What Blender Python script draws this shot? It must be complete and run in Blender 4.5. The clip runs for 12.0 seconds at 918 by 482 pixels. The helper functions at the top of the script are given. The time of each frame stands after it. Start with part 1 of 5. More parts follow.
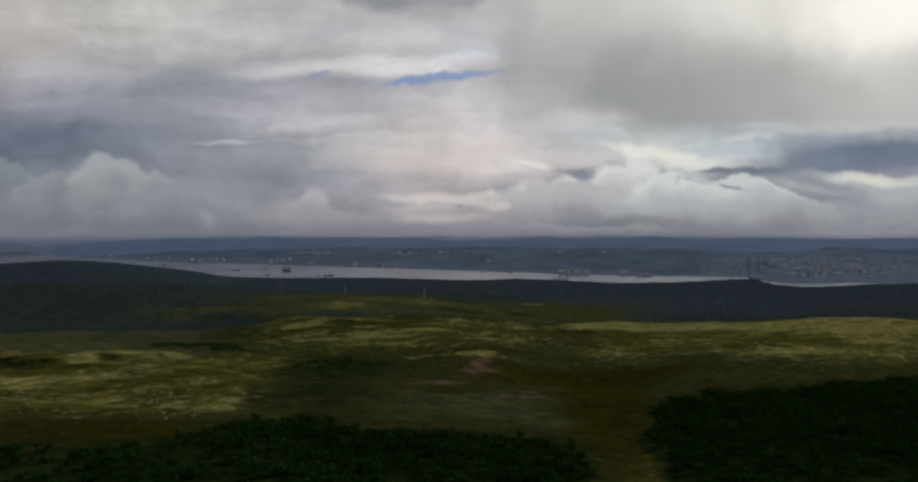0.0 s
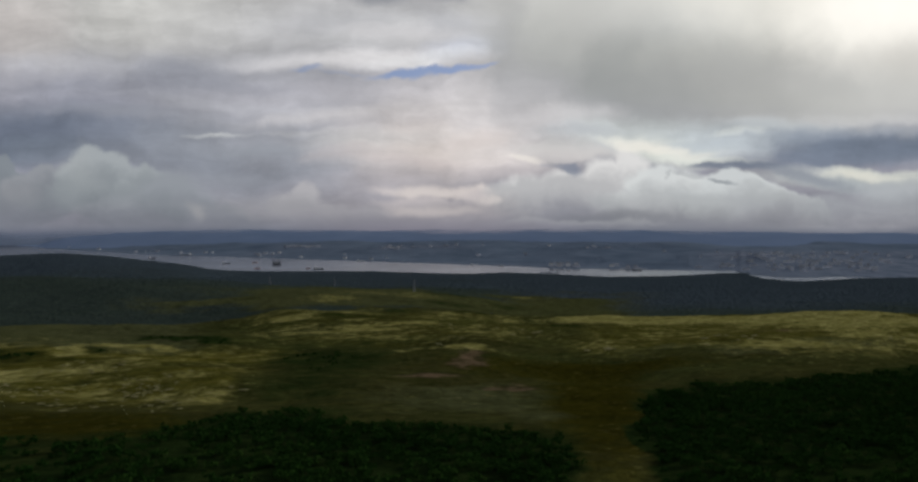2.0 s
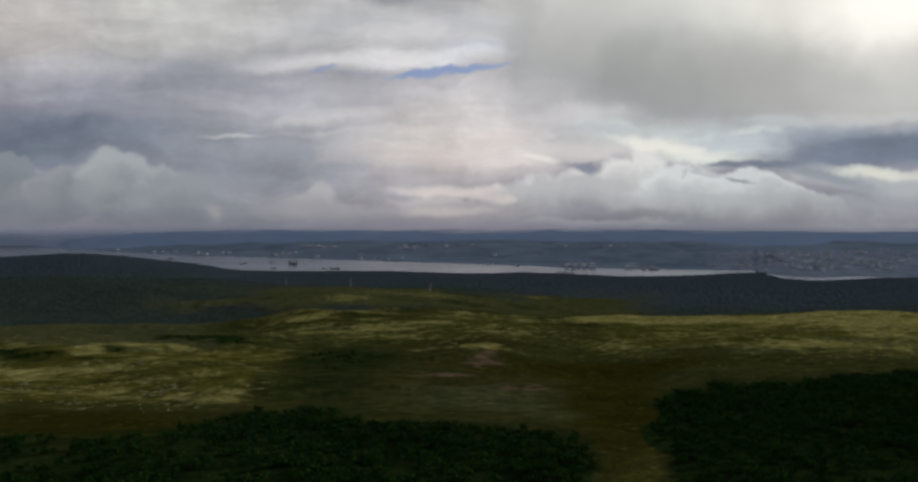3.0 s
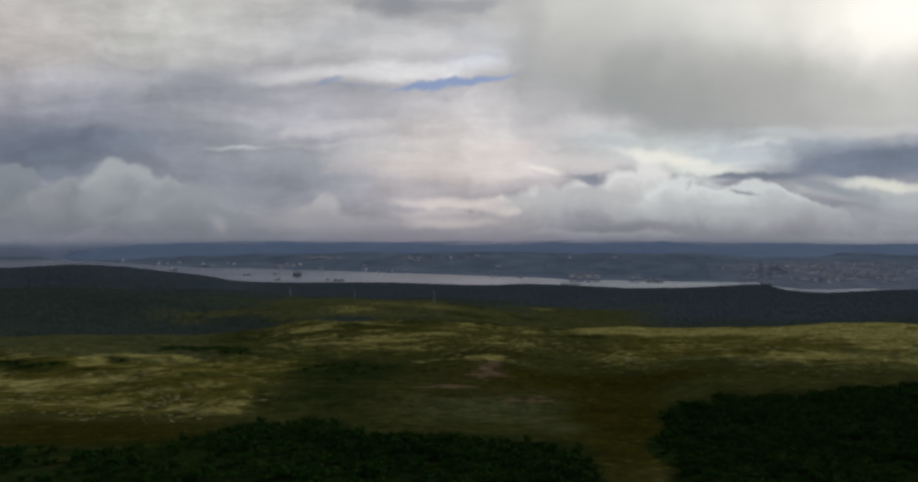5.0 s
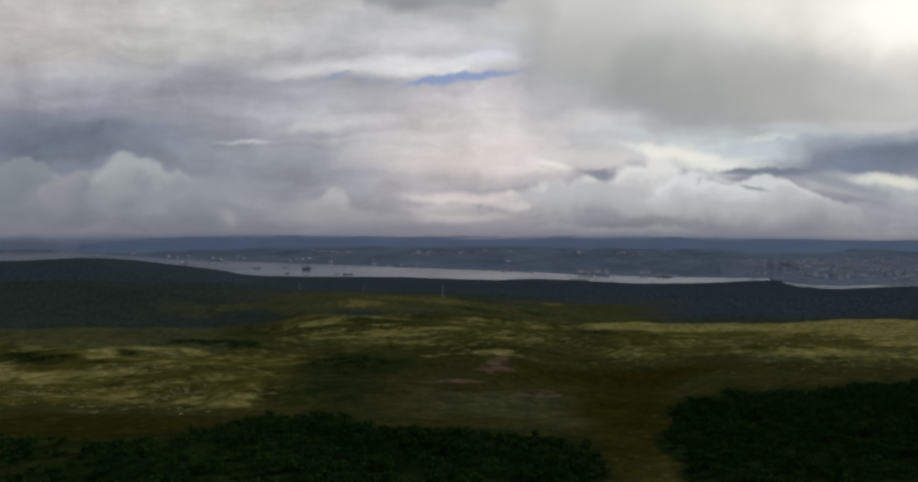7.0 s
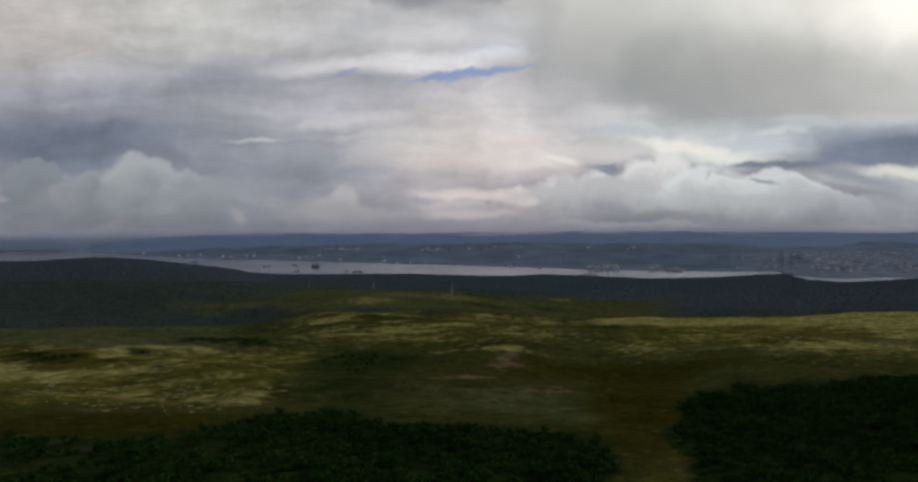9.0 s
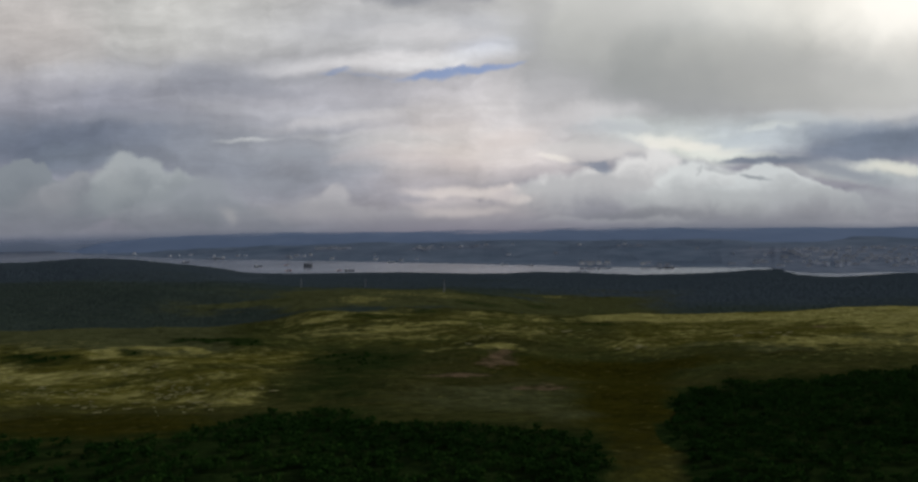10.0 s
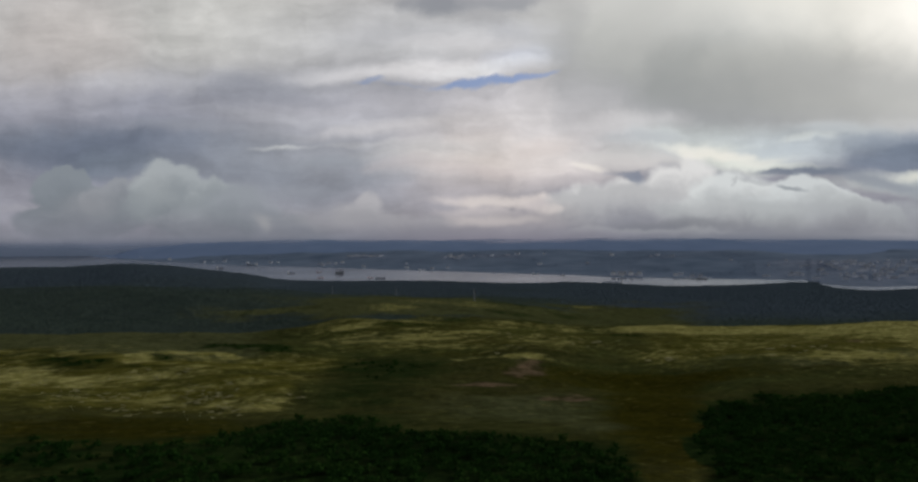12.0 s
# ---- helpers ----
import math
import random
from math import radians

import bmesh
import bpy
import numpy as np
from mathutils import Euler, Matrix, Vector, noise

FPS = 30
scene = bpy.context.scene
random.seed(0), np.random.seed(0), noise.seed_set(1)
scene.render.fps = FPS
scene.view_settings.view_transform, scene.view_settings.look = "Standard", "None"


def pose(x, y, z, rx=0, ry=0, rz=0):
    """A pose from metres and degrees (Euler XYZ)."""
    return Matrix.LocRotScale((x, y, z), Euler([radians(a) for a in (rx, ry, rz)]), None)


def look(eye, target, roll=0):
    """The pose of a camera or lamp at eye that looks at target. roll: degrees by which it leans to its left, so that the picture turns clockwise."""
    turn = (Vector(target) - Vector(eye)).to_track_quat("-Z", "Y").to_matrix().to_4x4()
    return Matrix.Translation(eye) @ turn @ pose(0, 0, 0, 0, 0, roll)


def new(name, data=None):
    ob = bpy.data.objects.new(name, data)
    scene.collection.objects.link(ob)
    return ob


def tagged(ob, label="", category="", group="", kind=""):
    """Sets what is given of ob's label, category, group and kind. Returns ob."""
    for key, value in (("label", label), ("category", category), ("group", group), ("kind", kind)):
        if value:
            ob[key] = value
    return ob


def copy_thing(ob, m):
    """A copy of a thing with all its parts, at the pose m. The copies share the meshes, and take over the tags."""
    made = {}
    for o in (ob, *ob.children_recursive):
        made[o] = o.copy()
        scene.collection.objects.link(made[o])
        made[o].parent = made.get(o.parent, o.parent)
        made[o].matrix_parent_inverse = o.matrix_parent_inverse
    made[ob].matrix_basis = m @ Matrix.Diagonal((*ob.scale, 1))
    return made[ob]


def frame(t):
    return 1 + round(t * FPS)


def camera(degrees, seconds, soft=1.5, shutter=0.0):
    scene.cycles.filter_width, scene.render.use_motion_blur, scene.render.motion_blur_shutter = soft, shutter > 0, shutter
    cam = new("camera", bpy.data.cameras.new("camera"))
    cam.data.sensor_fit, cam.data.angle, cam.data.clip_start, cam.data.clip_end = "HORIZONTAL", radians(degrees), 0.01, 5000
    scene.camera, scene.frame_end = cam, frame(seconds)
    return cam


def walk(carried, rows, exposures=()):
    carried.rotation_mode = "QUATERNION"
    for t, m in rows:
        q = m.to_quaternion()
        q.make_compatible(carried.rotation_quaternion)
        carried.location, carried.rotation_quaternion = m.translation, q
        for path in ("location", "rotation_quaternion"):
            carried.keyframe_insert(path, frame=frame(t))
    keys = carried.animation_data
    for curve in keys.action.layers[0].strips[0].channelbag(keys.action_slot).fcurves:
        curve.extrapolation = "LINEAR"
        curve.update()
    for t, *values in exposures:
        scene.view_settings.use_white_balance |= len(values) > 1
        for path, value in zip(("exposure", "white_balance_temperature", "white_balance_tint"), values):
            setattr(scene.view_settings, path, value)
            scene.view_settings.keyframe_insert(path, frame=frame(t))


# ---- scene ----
# A hovering camera, 180 m above the bay, that drifts a few metres and turns.
cam = camera(57.95, 12.0, soft=2.7)
PATH = (
    (0.0, 0.00, 0.00, 180.00, 0.000, -1.405, -0.000),
    (0.5, 0.30, 0.41, 179.81, 0.254, -1.762, 0.183),
    (1.0, 0.55, 0.78, 179.64, 1.223, -1.806, 0.130),
    (1.5, 0.76, 1.11, 179.49, 0.429, -1.940, -0.015),
    (2.0, 0.92, 1.40, 179.35, -0.633, -1.830, -0.116),
    (2.5, 1.05, 1.66, 179.22, -0.284, -1.956, 0.009),
    (3.0, 1.15, 1.89, 179.11, 0.445, -1.848, -0.010),
    (5.0, 1.36, 2.51, 178.79, 0.737, -1.045, -0.055),
    (5.5, 1.39, 2.61, 178.75, 1.445, -1.261, 0.000),
    (6.0, 1.43, 2.68, 178.71, 1.394, -1.453, -0.020),
    (6.5, 1.47, 2.73, 178.68, 1.045, -1.382, -0.114),
    (7.0, 1.53, 2.77, 178.66, 1.374, -1.405, -0.248),
    (9.0, 1.99, 2.79, 178.68, 1.984, -1.664, 0.299),
    (9.5, 2.20, 2.77, 178.70, 1.082, -1.679, 0.502),
    (10.0, 2.44, 2.74, 178.73, 1.432, -1.802, 0.745),
    (10.5, 2.74, 2.72, 178.77, 1.857, -1.457, 0.679),
    (11.0, 3.10, 2.68, 178.82, 3.028, -1.366, 0.468),
    (11.5, 3.51, 2.65, 178.87, 3.374, -1.173, 0.339),
    (12.0, 4.00, 2.63, 178.92, 3.626, -1.176, 0.242),
)
walk(cam, [(t, pose(x, y, z, 90 + pitch, roll, yaw)) for t, x, y, z, yaw, pitch, roll in PATH],
     exposures=((0.0, 0.02), (0.5, 0.10), (1.5, 0.12), (5.0, 0.12), (7.0, 0.13), (9.5, 0.13), (12.0, 0.13)))

# ---- sky and sun ----
SUN_AZIMUTH, SUN_HEIGHT = 58, 21      # degrees to the right of straight ahead, and up


class Sky:
    """A broken overcast: layers of cloud laid over a clear sky. Places are in hundredths of the tangent, across and up."""

    def __init__(self):
        self.world = bpy.data.worlds.new("overcast_sky")
        self.world.use_nodes = True
        self.tree = self.world.node_tree
        self.tree.nodes.clear()
        way = self.node("ShaderNodeTexCoord").outputs["Generated"]
        split = self.node("ShaderNodeSeparateXYZ", way)
        ahead = self.maths("MAXIMUM", split.outputs[1], 0.04)
        across = self.maths("DIVIDE", split.outputs[0], ahead)
        self.up = self.maths("MULTIPLY", self.maths("DIVIDE", split.outputs[2], ahead), 100)
        plane = self.node("ShaderNodeCombineXYZ", self.maths("MULTIPLY", across, 100), self.up).outputs[0]
        self.way, self.height, self.plane = way, split.outputs[2], plane
        self.wispy = self.warp(plane, 0.05, 5, (5.0, 1.5, 0))
        self.wispy = self.warp(self.wispy, 0.20, 6, (3.0, 1.1, 0))
        self.puffy = self.warp(self.warp(plane, 0.12, 3, (2.4, 1.6, 0)), 0.40, 7, (0.95, 0.85, 0))
        self.wispy_xy, self.puffy_xy, self.plane_xy = (self.coordinates(v) for v in (self.wispy, self.puffy, plane))
        self.lump = self.noise(self.puffy, 0.16, 7, 0.55).outputs[0]
        self.cover = None

    def node(self, kind, *values, **settings):
        n = self.tree.nodes.new(kind)
        for key, value in settings.items():
            setattr(n, key, value)
        for socket, value in zip(n.inputs, values):
            self.put(socket, value)
        return n

    def put(self, socket, value):
        if isinstance(value, bpy.types.NodeSocket):
            self.tree.links.new(value, socket)
        elif value is not None:
            socket.default_value = value

    def maths(self, operation, a, b=0.0):
        return self.node("ShaderNodeMath", a, b, operation=operation).outputs[0]

    def noise(self, vector, scale, detail, rough=0.55):
        n = self.node("ShaderNodeTexNoise")
        self.put(n.inputs["Vector"], vector)
        n.inputs["Scale"].default_value, n.inputs["Detail"].default_value = scale, detail
        n.inputs["Roughness"].default_value = rough
        return n

    def warp(self, vector, scale, detail, size):
        n = self.noise(vector, scale, detail).outputs["Color"]
        shift = self.node("ShaderNodeVectorMath", n, (0.5, 0.5, 0.5), operation="SUBTRACT").outputs[0]
        shift = self.node("ShaderNodeVectorMath", shift, tuple(2 * s for s in size), operation="MULTIPLY").outputs[0]
        return self.node("ShaderNodeVectorMath", vector, shift, operation="ADD").outputs[0]

    def blob(self, field, x, y, w, h, turn, soft, most=1.0):
        """A soft ellipse of strength `most` in a field (its two coordinates)."""
        c, d = math.cos(radians(turn)), math.sin(radians(turn))
        p = self.sum3(field, c / w, d / w, -(c * x + d * y) / w)
        q = self.sum3(field, -d / h, c / h, (d * x - c * y) / h)
        far = self.node("ShaderNodeMath", p, p, self.maths("MULTIPLY", q, q), operation="MULTIPLY_ADD").outputs[0]
        return self.node("ShaderNodeMapRange", self.maths("SQRT", far), 1 + soft, 1 - soft, 0.0, most, interpolation_type="SMOOTHSTEP").outputs[0]

    def veil(self, x, y, w, h, turn, soft, most, colour, field=None):
        """A soft sheet of cloud over what is there: place, size, turn, softness, strength, colour."""
        self.cover = self.mix(self.blob(field or self.wispy_xy, x, y, w, h, turn, soft, most), self.cover, colour)

    def rent(self, x, y, w, h, turn, most, behind):
        self.cover = self.mix(self.blob(self.puffy_xy, x, y, w, h, turn, 0.6, most), self.cover, behind)

    def heap(self, heads, top, foot, lit, shade, turn, soft):
        """A heaped cloud: heads with crisp or vague rims, bright above, dim below, dissolving at the foot."""
        mask = depth = None
        for x, y, w, h in heads:
            m, deep = (self.blob(self.puffy_xy, x, y, w, h, turn, vague) for vague in (soft, 0.9))
            mask = m if mask is None else self.maths("MAXIMUM", mask, m)
            depth = deep if depth is None else self.maths("MAXIMUM", depth, deep)
        lit = tuple(1.12 * c for c in lit)
        rim = self.maths("MULTIPLY", self.rescale(depth, 0.5, 0.85, 0.24, 0.0), self.rescale(self.up, foot + 1.5, top, 0.0, 1.0))
        light = self.maths("ADD", rim, self.maths("ADD", self.rescale(self.up, foot, top, 0.0, 1.0), self.rescale(self.lump, 0.25, 0.75, -0.24, 0.24)))
        body = self.ramp(light, ((0.0, shade), (0.5, tuple(0.5 * a + 0.5 * b for a, b in zip(lit, shade))), (0.92, lit)))
        self.cover = self.mix(self.maths("MULTIPLY", mask, self.rescale(self.up, foot, foot + 4.5, 0.25, 0.95)), self.cover, body)

    def sum3(self, field, a, b, c):
        part_b = self.node("ShaderNodeMath", field[1], b, c, operation="MULTIPLY_ADD").outputs[0]
        return self.node("ShaderNodeMath", field[0], a, part_b, operation="MULTIPLY_ADD").outputs[0]

    def coordinates(self, vector):
        return self.node("ShaderNodeSeparateXYZ", vector).outputs

    def mix(self, fac, a, b, blend="MIX"):
        n = self.node("ShaderNodeMix", data_type="RGBA", blend_type=blend)
        for k, value in ((0, fac), (6, a), (7, b)):
            if isinstance(value, tuple):
                value = (*value, 1.0)
            self.put(n.inputs[k], value)
        return n.outputs[2]

    def ramp(self, value, stops):
        n = self.node("ShaderNodeValToRGB", value)
        n.color_ramp.interpolation = "EASE"
        e = n.color_ramp.elements
        while len(e) < len(stops):
            e.new(0.5)
        for k, (place, colour) in enumerate(stops):
            e[k].position, e[k].color = place, (*colour, 1)
        return n.outputs[0]

    def rescale(self, value, low, high, to_low=0.0, to_high=1.0):
        return self.node("ShaderNodeMapRange", value, low, high, to_low, to_high).outputs[0]


def build_sky():
    s = Sky()
    clear = s.node("ShaderNodeTexSky", sky_type="NISHITA", sun_disc=False, sun_elevation=radians(SUN_HEIGHT),
                   sun_rotation=radians(SUN_AZIMUTH)).outputs[0]
    clear = s.mix(1.0, clear, (0.070, 0.067, 0.088), "MULTIPLY")
    # the overcast all round, darker low down, with long flat streaks; unseen overhead it is dimmed to darken the land
    s.cover = s.ramp(s.rescale(s.height, -0.05, 0.75), (
        (0.0, (0.195, 0.195, 0.223)), (0.12, (0.254, 0.254, 0.296)), (0.24, (0.305, 0.309, 0.352)),
        (0.33, (0.468, 0.456, 0.462)), (0.46, (0.305, 0.305, 0.314)), (0.62, (0.127, 0.150, 0.184)), (1.0, (0.084, 0.107, 0.144))))
    broad = s.noise(s.way, 2.2, 4).outputs[0]
    s.cover = s.mix(s.rescale(broad, 0.35, 0.7, 0.0, 0.35), s.cover, (0.216, 0.223, 0.262))
    flat = s.node("ShaderNodeMapping", s.wispy, (0, 0, 0), (0, 0, radians(2)), (0.03, 0.22, 1)).outputs[0]
    streak = s.noise(flat, 1.0, 6).outputs[0]
    s.cover = s.mix(s.rescale(streak, 0.52, 0.78, 0.0, 0.36), s.cover, (0.610, 0.591, 0.597))
    s.cover = s.mix(s.rescale(streak, 0.5, 0.25, 0.0, 0.40), s.cover, (0.190, 0.200, 0.248))
    # high layers: place, size, turn, softness, strength, colour
    s.veil(-44.77, 24.72, 30.37, 6.71, 0, 0.8, 0.8, (0.456, 0.451, 0.434))
    s.veil(-56.07, 22.60, 7.77, 6.36, 0, 0.9, 0.45, (0.527, 0.474, 0.456))
    s.veil(-34.18, 24.36, 9.18, 4.24, 0, 0.9, 0.4, (0.552, 0.552, 0.527))
    s.veil(-34.18, 16.24, 23.31, 2.82, 3, 0.7, 0.5, (0.275, 0.287, 0.332))
    s.veil(-44.07, 17.66, 10.59, 0.99, -2, 0.8, 0.6, (0.434, 0.434, 0.456))
    s.veil(-32.06, 16.74, 6.71, 1.69, -4, 0.7, 0.6, (0.231, 0.246, 0.292))
    s.veil(-30.65, 13.56, 9.18, 0.78, -6, 0.7, 0.5, (0.361, 0.371, 0.402))
    s.veil(-51.13, 13.42, 21.19, 3.53, 0, 0.8, 0.6, (0.254, 0.262, 0.314))
    s.veil(-46.89, 9.89, 23.31, 2.54, -2, 0.7, 0.8, (0.155, 0.184, 0.231))
    s.veil(-49.00, 9.40, 17.00, 3.00, 1, 0.8, 0.72, (0.120, 0.142, 0.196))
    s.veil(-24.00, 5.50, 12.00, 3.60, 0, 0.9, 0.28, (0.185, 0.206, 0.250))
    s.veil(-49.36, 7.63, 5.65, 1.84, 0, 0.7, 0.7, (0.132, 0.159, 0.202))
    s.veil(-25.71, 6.36, 18.36, 4.24, 0, 0.8, 0.6, (0.235, 0.258, 0.301))
    s.veil(-31.71, 6.21, 6.36, 1.69, 0, 0.8, 0.4, (0.193, 0.216, 0.258))
    s.veil(-10.17, 22.60, 18.36, 3.53, 0, 0.8, 0.7, (0.485, 0.490, 0.505))
    s.veil(-8.20, 18.40, 13.00, 1.00, 2, 0.7, 0.85, (0.745, 0.730, 0.738))
    s.veil(-3.11, 18.50, 5.65, 0.60, 8, 0.7, 0.8, (0.790, 0.791, 0.799))
    s.veil(2.54, 19.92, 4.94, 1.27, 8, 0.8, 0.5, (0.503, 0.539, 0.644))
    s.veil(-12.99, 14.41, 12.01, 1.20, 0, 0.8, 0.7, (0.371, 0.366, 0.407))
    s.veil(-13.70, 12.01, 8.47, 0.71, 5, 0.9, 0.5, (0.604, 0.578, 0.571))
    s.veil(-15.82, 10.03, 4.94, 0.35, 2, 0.7, 0.4, (0.492, 0.497, 0.503))
    s.veil(-0.28, 13.28, 9.18, 3.53, 0, 0.8, 0.7, (0.597, 0.565, 0.565))
    s.veil(2.54, 11.65, 6.36, 0.56, 2, 0.7, 0.4, (0.468, 0.445, 0.468))
    s.veil(-15.11, 5.65, 7.77, 3.53, 0, 0.8, 0.5, (0.250, 0.266, 0.305))
    s.veil(-2.05, 8.33, 8.47, 3.53, 0, 0.9, 0.95, (0.742, 0.672, 0.630))
    s.veil(4.66, 7.77, 7.77, 2.82, 0, 0.7, 0.7, (0.640, 0.580, 0.555))
    s.veil(-6.64, 4.38, 8.47, 1.55, 4, 0.8, 0.5, (0.381, 0.352, 0.371))
    s.veil(1.13, 11.16, 6.36, 0.99, -5, 0.8, 0.35, (0.479, 0.445, 0.456))
    s.veil(-5.93, 9.89, 3.53, 1.27, 10, 0.8, 0.4, (0.672, 0.604, 0.571))
    s.veil(-10.17, 9.18, 6.36, 0.99, 3, 0.8, 0.5, (0.435, 0.440, 0.440))
    s.veil(-0.99, 2.82, 6.36, 0.64, -2, 0.6, 0.85, (0.631, 0.571, 0.546))
    s.veil(1.98, 2.82, 1.84, 0.64, 8, 0.6, 0.8, (0.716, 0.651, 0.617))
    s.veil(-27.40, 9.53, 2.68, 0.28, 6, 0.8, 0.6, (0.589, 0.610, 0.610))
    s.veil(-7.34, 1.27, 12.01, 2.12, 0, 0.8, 0.55, (0.305, 0.287, 0.305))
    s.veil(7.49, 11.65, 9.18, 4.94, 0, 0.7, 0.65, (0.620, 0.602, 0.608))
    s.veil(8.55, 6.85, 2.54, 0.42, -3, 0.6, 0.8, (0.730, 0.687, 0.644))
    s.veil(24.44, 9.18, 10.59, 2.54, -6, 0.6, 0.9, (0.603, 0.638, 0.631))
    s.veil(25.85, 7.91, 5.65, 1.41, -8, 0.7, 1.0, (0.771, 0.784, 0.701))
    s.veil(21.26, 9.32, 2.40, 0.71, 10, 0.6, 0.8, (0.697, 0.716, 0.672))
    s.veil(27.97, 10.45, 12.01, 0.99, 0, 0.8, 0.5, (0.503, 0.546, 0.565))
    s.veil(36.44, 9.18, 12.01, 1.84, 4, 0.7, 0.75, (0.447, 0.497, 0.539))
    s.veil(34.18, 9.89, 2.54, 0.49, 6, 0.6, 0.7, (0.603, 0.638, 0.631))
    s.veil(46.33, 11.86, 11.30, 0.71, 1, 0.7, 0.7, (0.515, 0.521, 0.546))
    s.veil(51.60, 8.80, 11.60, 2.10, 2, 0.55, 0.95, (0.152, 0.184, 0.240))
    s.veil(53.00, 10.40, 6.00, 0.60, 2, 0.80, 0.50, (0.250, 0.275, 0.325))
    s.veil(45.50, 7.10, 8.50, 1.00, 3, 0.6, 0.85, (0.160, 0.190, 0.245))
    s.veil(35.73, 6.14, 6.36, 0.42, -3, 0.5, 0.85, (0.155, 0.181, 0.231))
    s.veil(49.15, 4.38, 10.59, 1.27, -2, 0.6, 0.85, (0.492, 0.521, 0.503))
    s.veil(48.80, 5.51, 4.24, 0.56, -4, 0.7, 0.6, (0.669, 0.687, 0.617))
    s.veil(54.10, 5.08, 2.82, 0.64, 4, 0.7, 0.5, (0.642, 0.658, 0.591))
    s.veil(50.56, 3.39, 6.36, 0.85, -4, 0.6, 0.6, (0.274, 0.305, 0.342))
    s.veil(-18.00, 12.40, 15.00, 5.00, 3, 0.9, 0.38, (0.452, 0.450, 0.472))
    # soft mottling, drawn out sideways
    drawn = s.node("ShaderNodeMapping", s.wispy, (3, 7, 0), (0, 0, radians(4)), (0.055, 0.15, 1)).outputs[0]
    drawn_fine = s.node("ShaderNodeMapping", s.wispy, (11, 2, 0), (0, 0, radians(-3)), (0.10, 0.42, 1)).outputs[0]
    for vector, scale, detail, much in ((drawn, 1.0, 6, 0.13), (drawn_fine, 1.0, 6, 0.13), (s.puffy, 0.12, 7, 0.15)):
        grain = s.rescale(s.noise(vector, scale, detail, 0.6).outputs[0], 0.28, 0.72, 1 - much, 1 + much)
        tone = s.node("ShaderNodeHueSaturation", 0.5, 1.0, grain)
        s.put(tone.inputs["Color"], s.cover)
        s.cover = tone.outputs[0]
    # the great soft grey cloud and the glow of the sun above it
    s.veil(37.85, 21.89, 33.19, 9.53, -6, 0.3, 0.95, (0.565, 0.565, 0.539))
    s.veil(24.44, 18.01, 19.07, 6.21, -6, 0.6, 0.8, (0.356, 0.366, 0.356))
    s.veil(24.44, 15.18, 13.42, 2.97, -2, 0.8, 0.55, (0.275, 0.287, 0.292))
    s.veil(15.96, 22.60, 3.53, 4.24, -20, 0.9, 0.4, (0.468, 0.468, 0.456))
    s.veil(20.90, 19.07, 4.24, 2.82, 30, 0.9, 0.35, (0.262, 0.275, 0.275))
    s.veil(31.50, 20.48, 7.77, 1.84, 12, 0.9, 0.35, (0.491, 0.491, 0.462))
    s.veil(35.73, 16.95, 10.59, 4.24, 0, 0.8, 0.45, (0.342, 0.342, 0.328))
    s.veil(47.03, 16.24, 14.12, 3.53, 0, 0.8, 0.5, (0.456, 0.456, 0.445))
    s.veil(29.38, 25.07, 14.12, 3.53, 0, 0.9, 0.5, (0.658, 0.658, 0.631))
    s.veil(49.15, 25.78, 21.89, 5.65, -10, 0.9, 0.7, (0.839, 0.815, 0.738))
    s.veil(52.68, 24.36, 9.18, 4.66, 0, 0.95, 0.85, (1.000, 0.965, 0.896))
    s.veil(54.80, 19.07, 4.94, 2.12, 0, 0.9, 0.4, (0.434, 0.423, 0.402))
    s.veil(-9.11, 26.55, 4.24, 1.27, 0, 0.6, 0.85, (0.238, 0.250, 0.279))
    s.veil(-0.28, 26.41, 4.94, 0.92, 4, 0.6, 0.8, (0.287, 0.296, 0.319))
    grain = s.rescale(s.noise(s.puffy, 0.07, 6, 0.5).outputs[0], 0.28, 0.72, 0.94, 1.06)
    tone = s.node("ShaderNodeHueSaturation", 0.5, 1.0, grain)
    s.put(tone.inputs["Color"], s.cover)
    s.cover = tone.outputs[0]
    # torn shreds of lower cloud, lit on one side
    s.veil(7.13, 19.07, 1.84, 7.77, -4, 0.9, 0.30, (0.305, 0.309, 0.323))
    s.veil(10.31, 14.83, 4.24, 1.55, 8, 0.9, 0.35, (0.445, 0.440, 0.462))
    s.veil(13.84, 12.36, 5.65, 0.85, 3, 0.9, 0.45, (0.617, 0.604, 0.610))
    s.veil(15.96, 10.45, 4.24, 0.64, -4, 0.8, 0.45, (0.425, 0.445, 0.479))
    s.veil(12.43, 8.33, 4.94, 0.85, 6, 0.8, 0.40, (0.615, 0.610, 0.591))
    s.veil(18.08, 8.33, 2.12, 0.64, 10, 0.8, 0.55, (0.527, 0.552, 0.571))
    s.veil(30.08, 8.33, 4.24, 0.49, 3, 0.8, 0.55, (0.480, 0.527, 0.565))
    s.veil(30.79, 6.64, 4.24, 0.35, -2, 0.7, 0.60, (0.697, 0.716, 0.658))
    s.veil(38.56, 10.95, 4.94, 0.64, -3, 0.8, 0.45, (0.527, 0.565, 0.584))
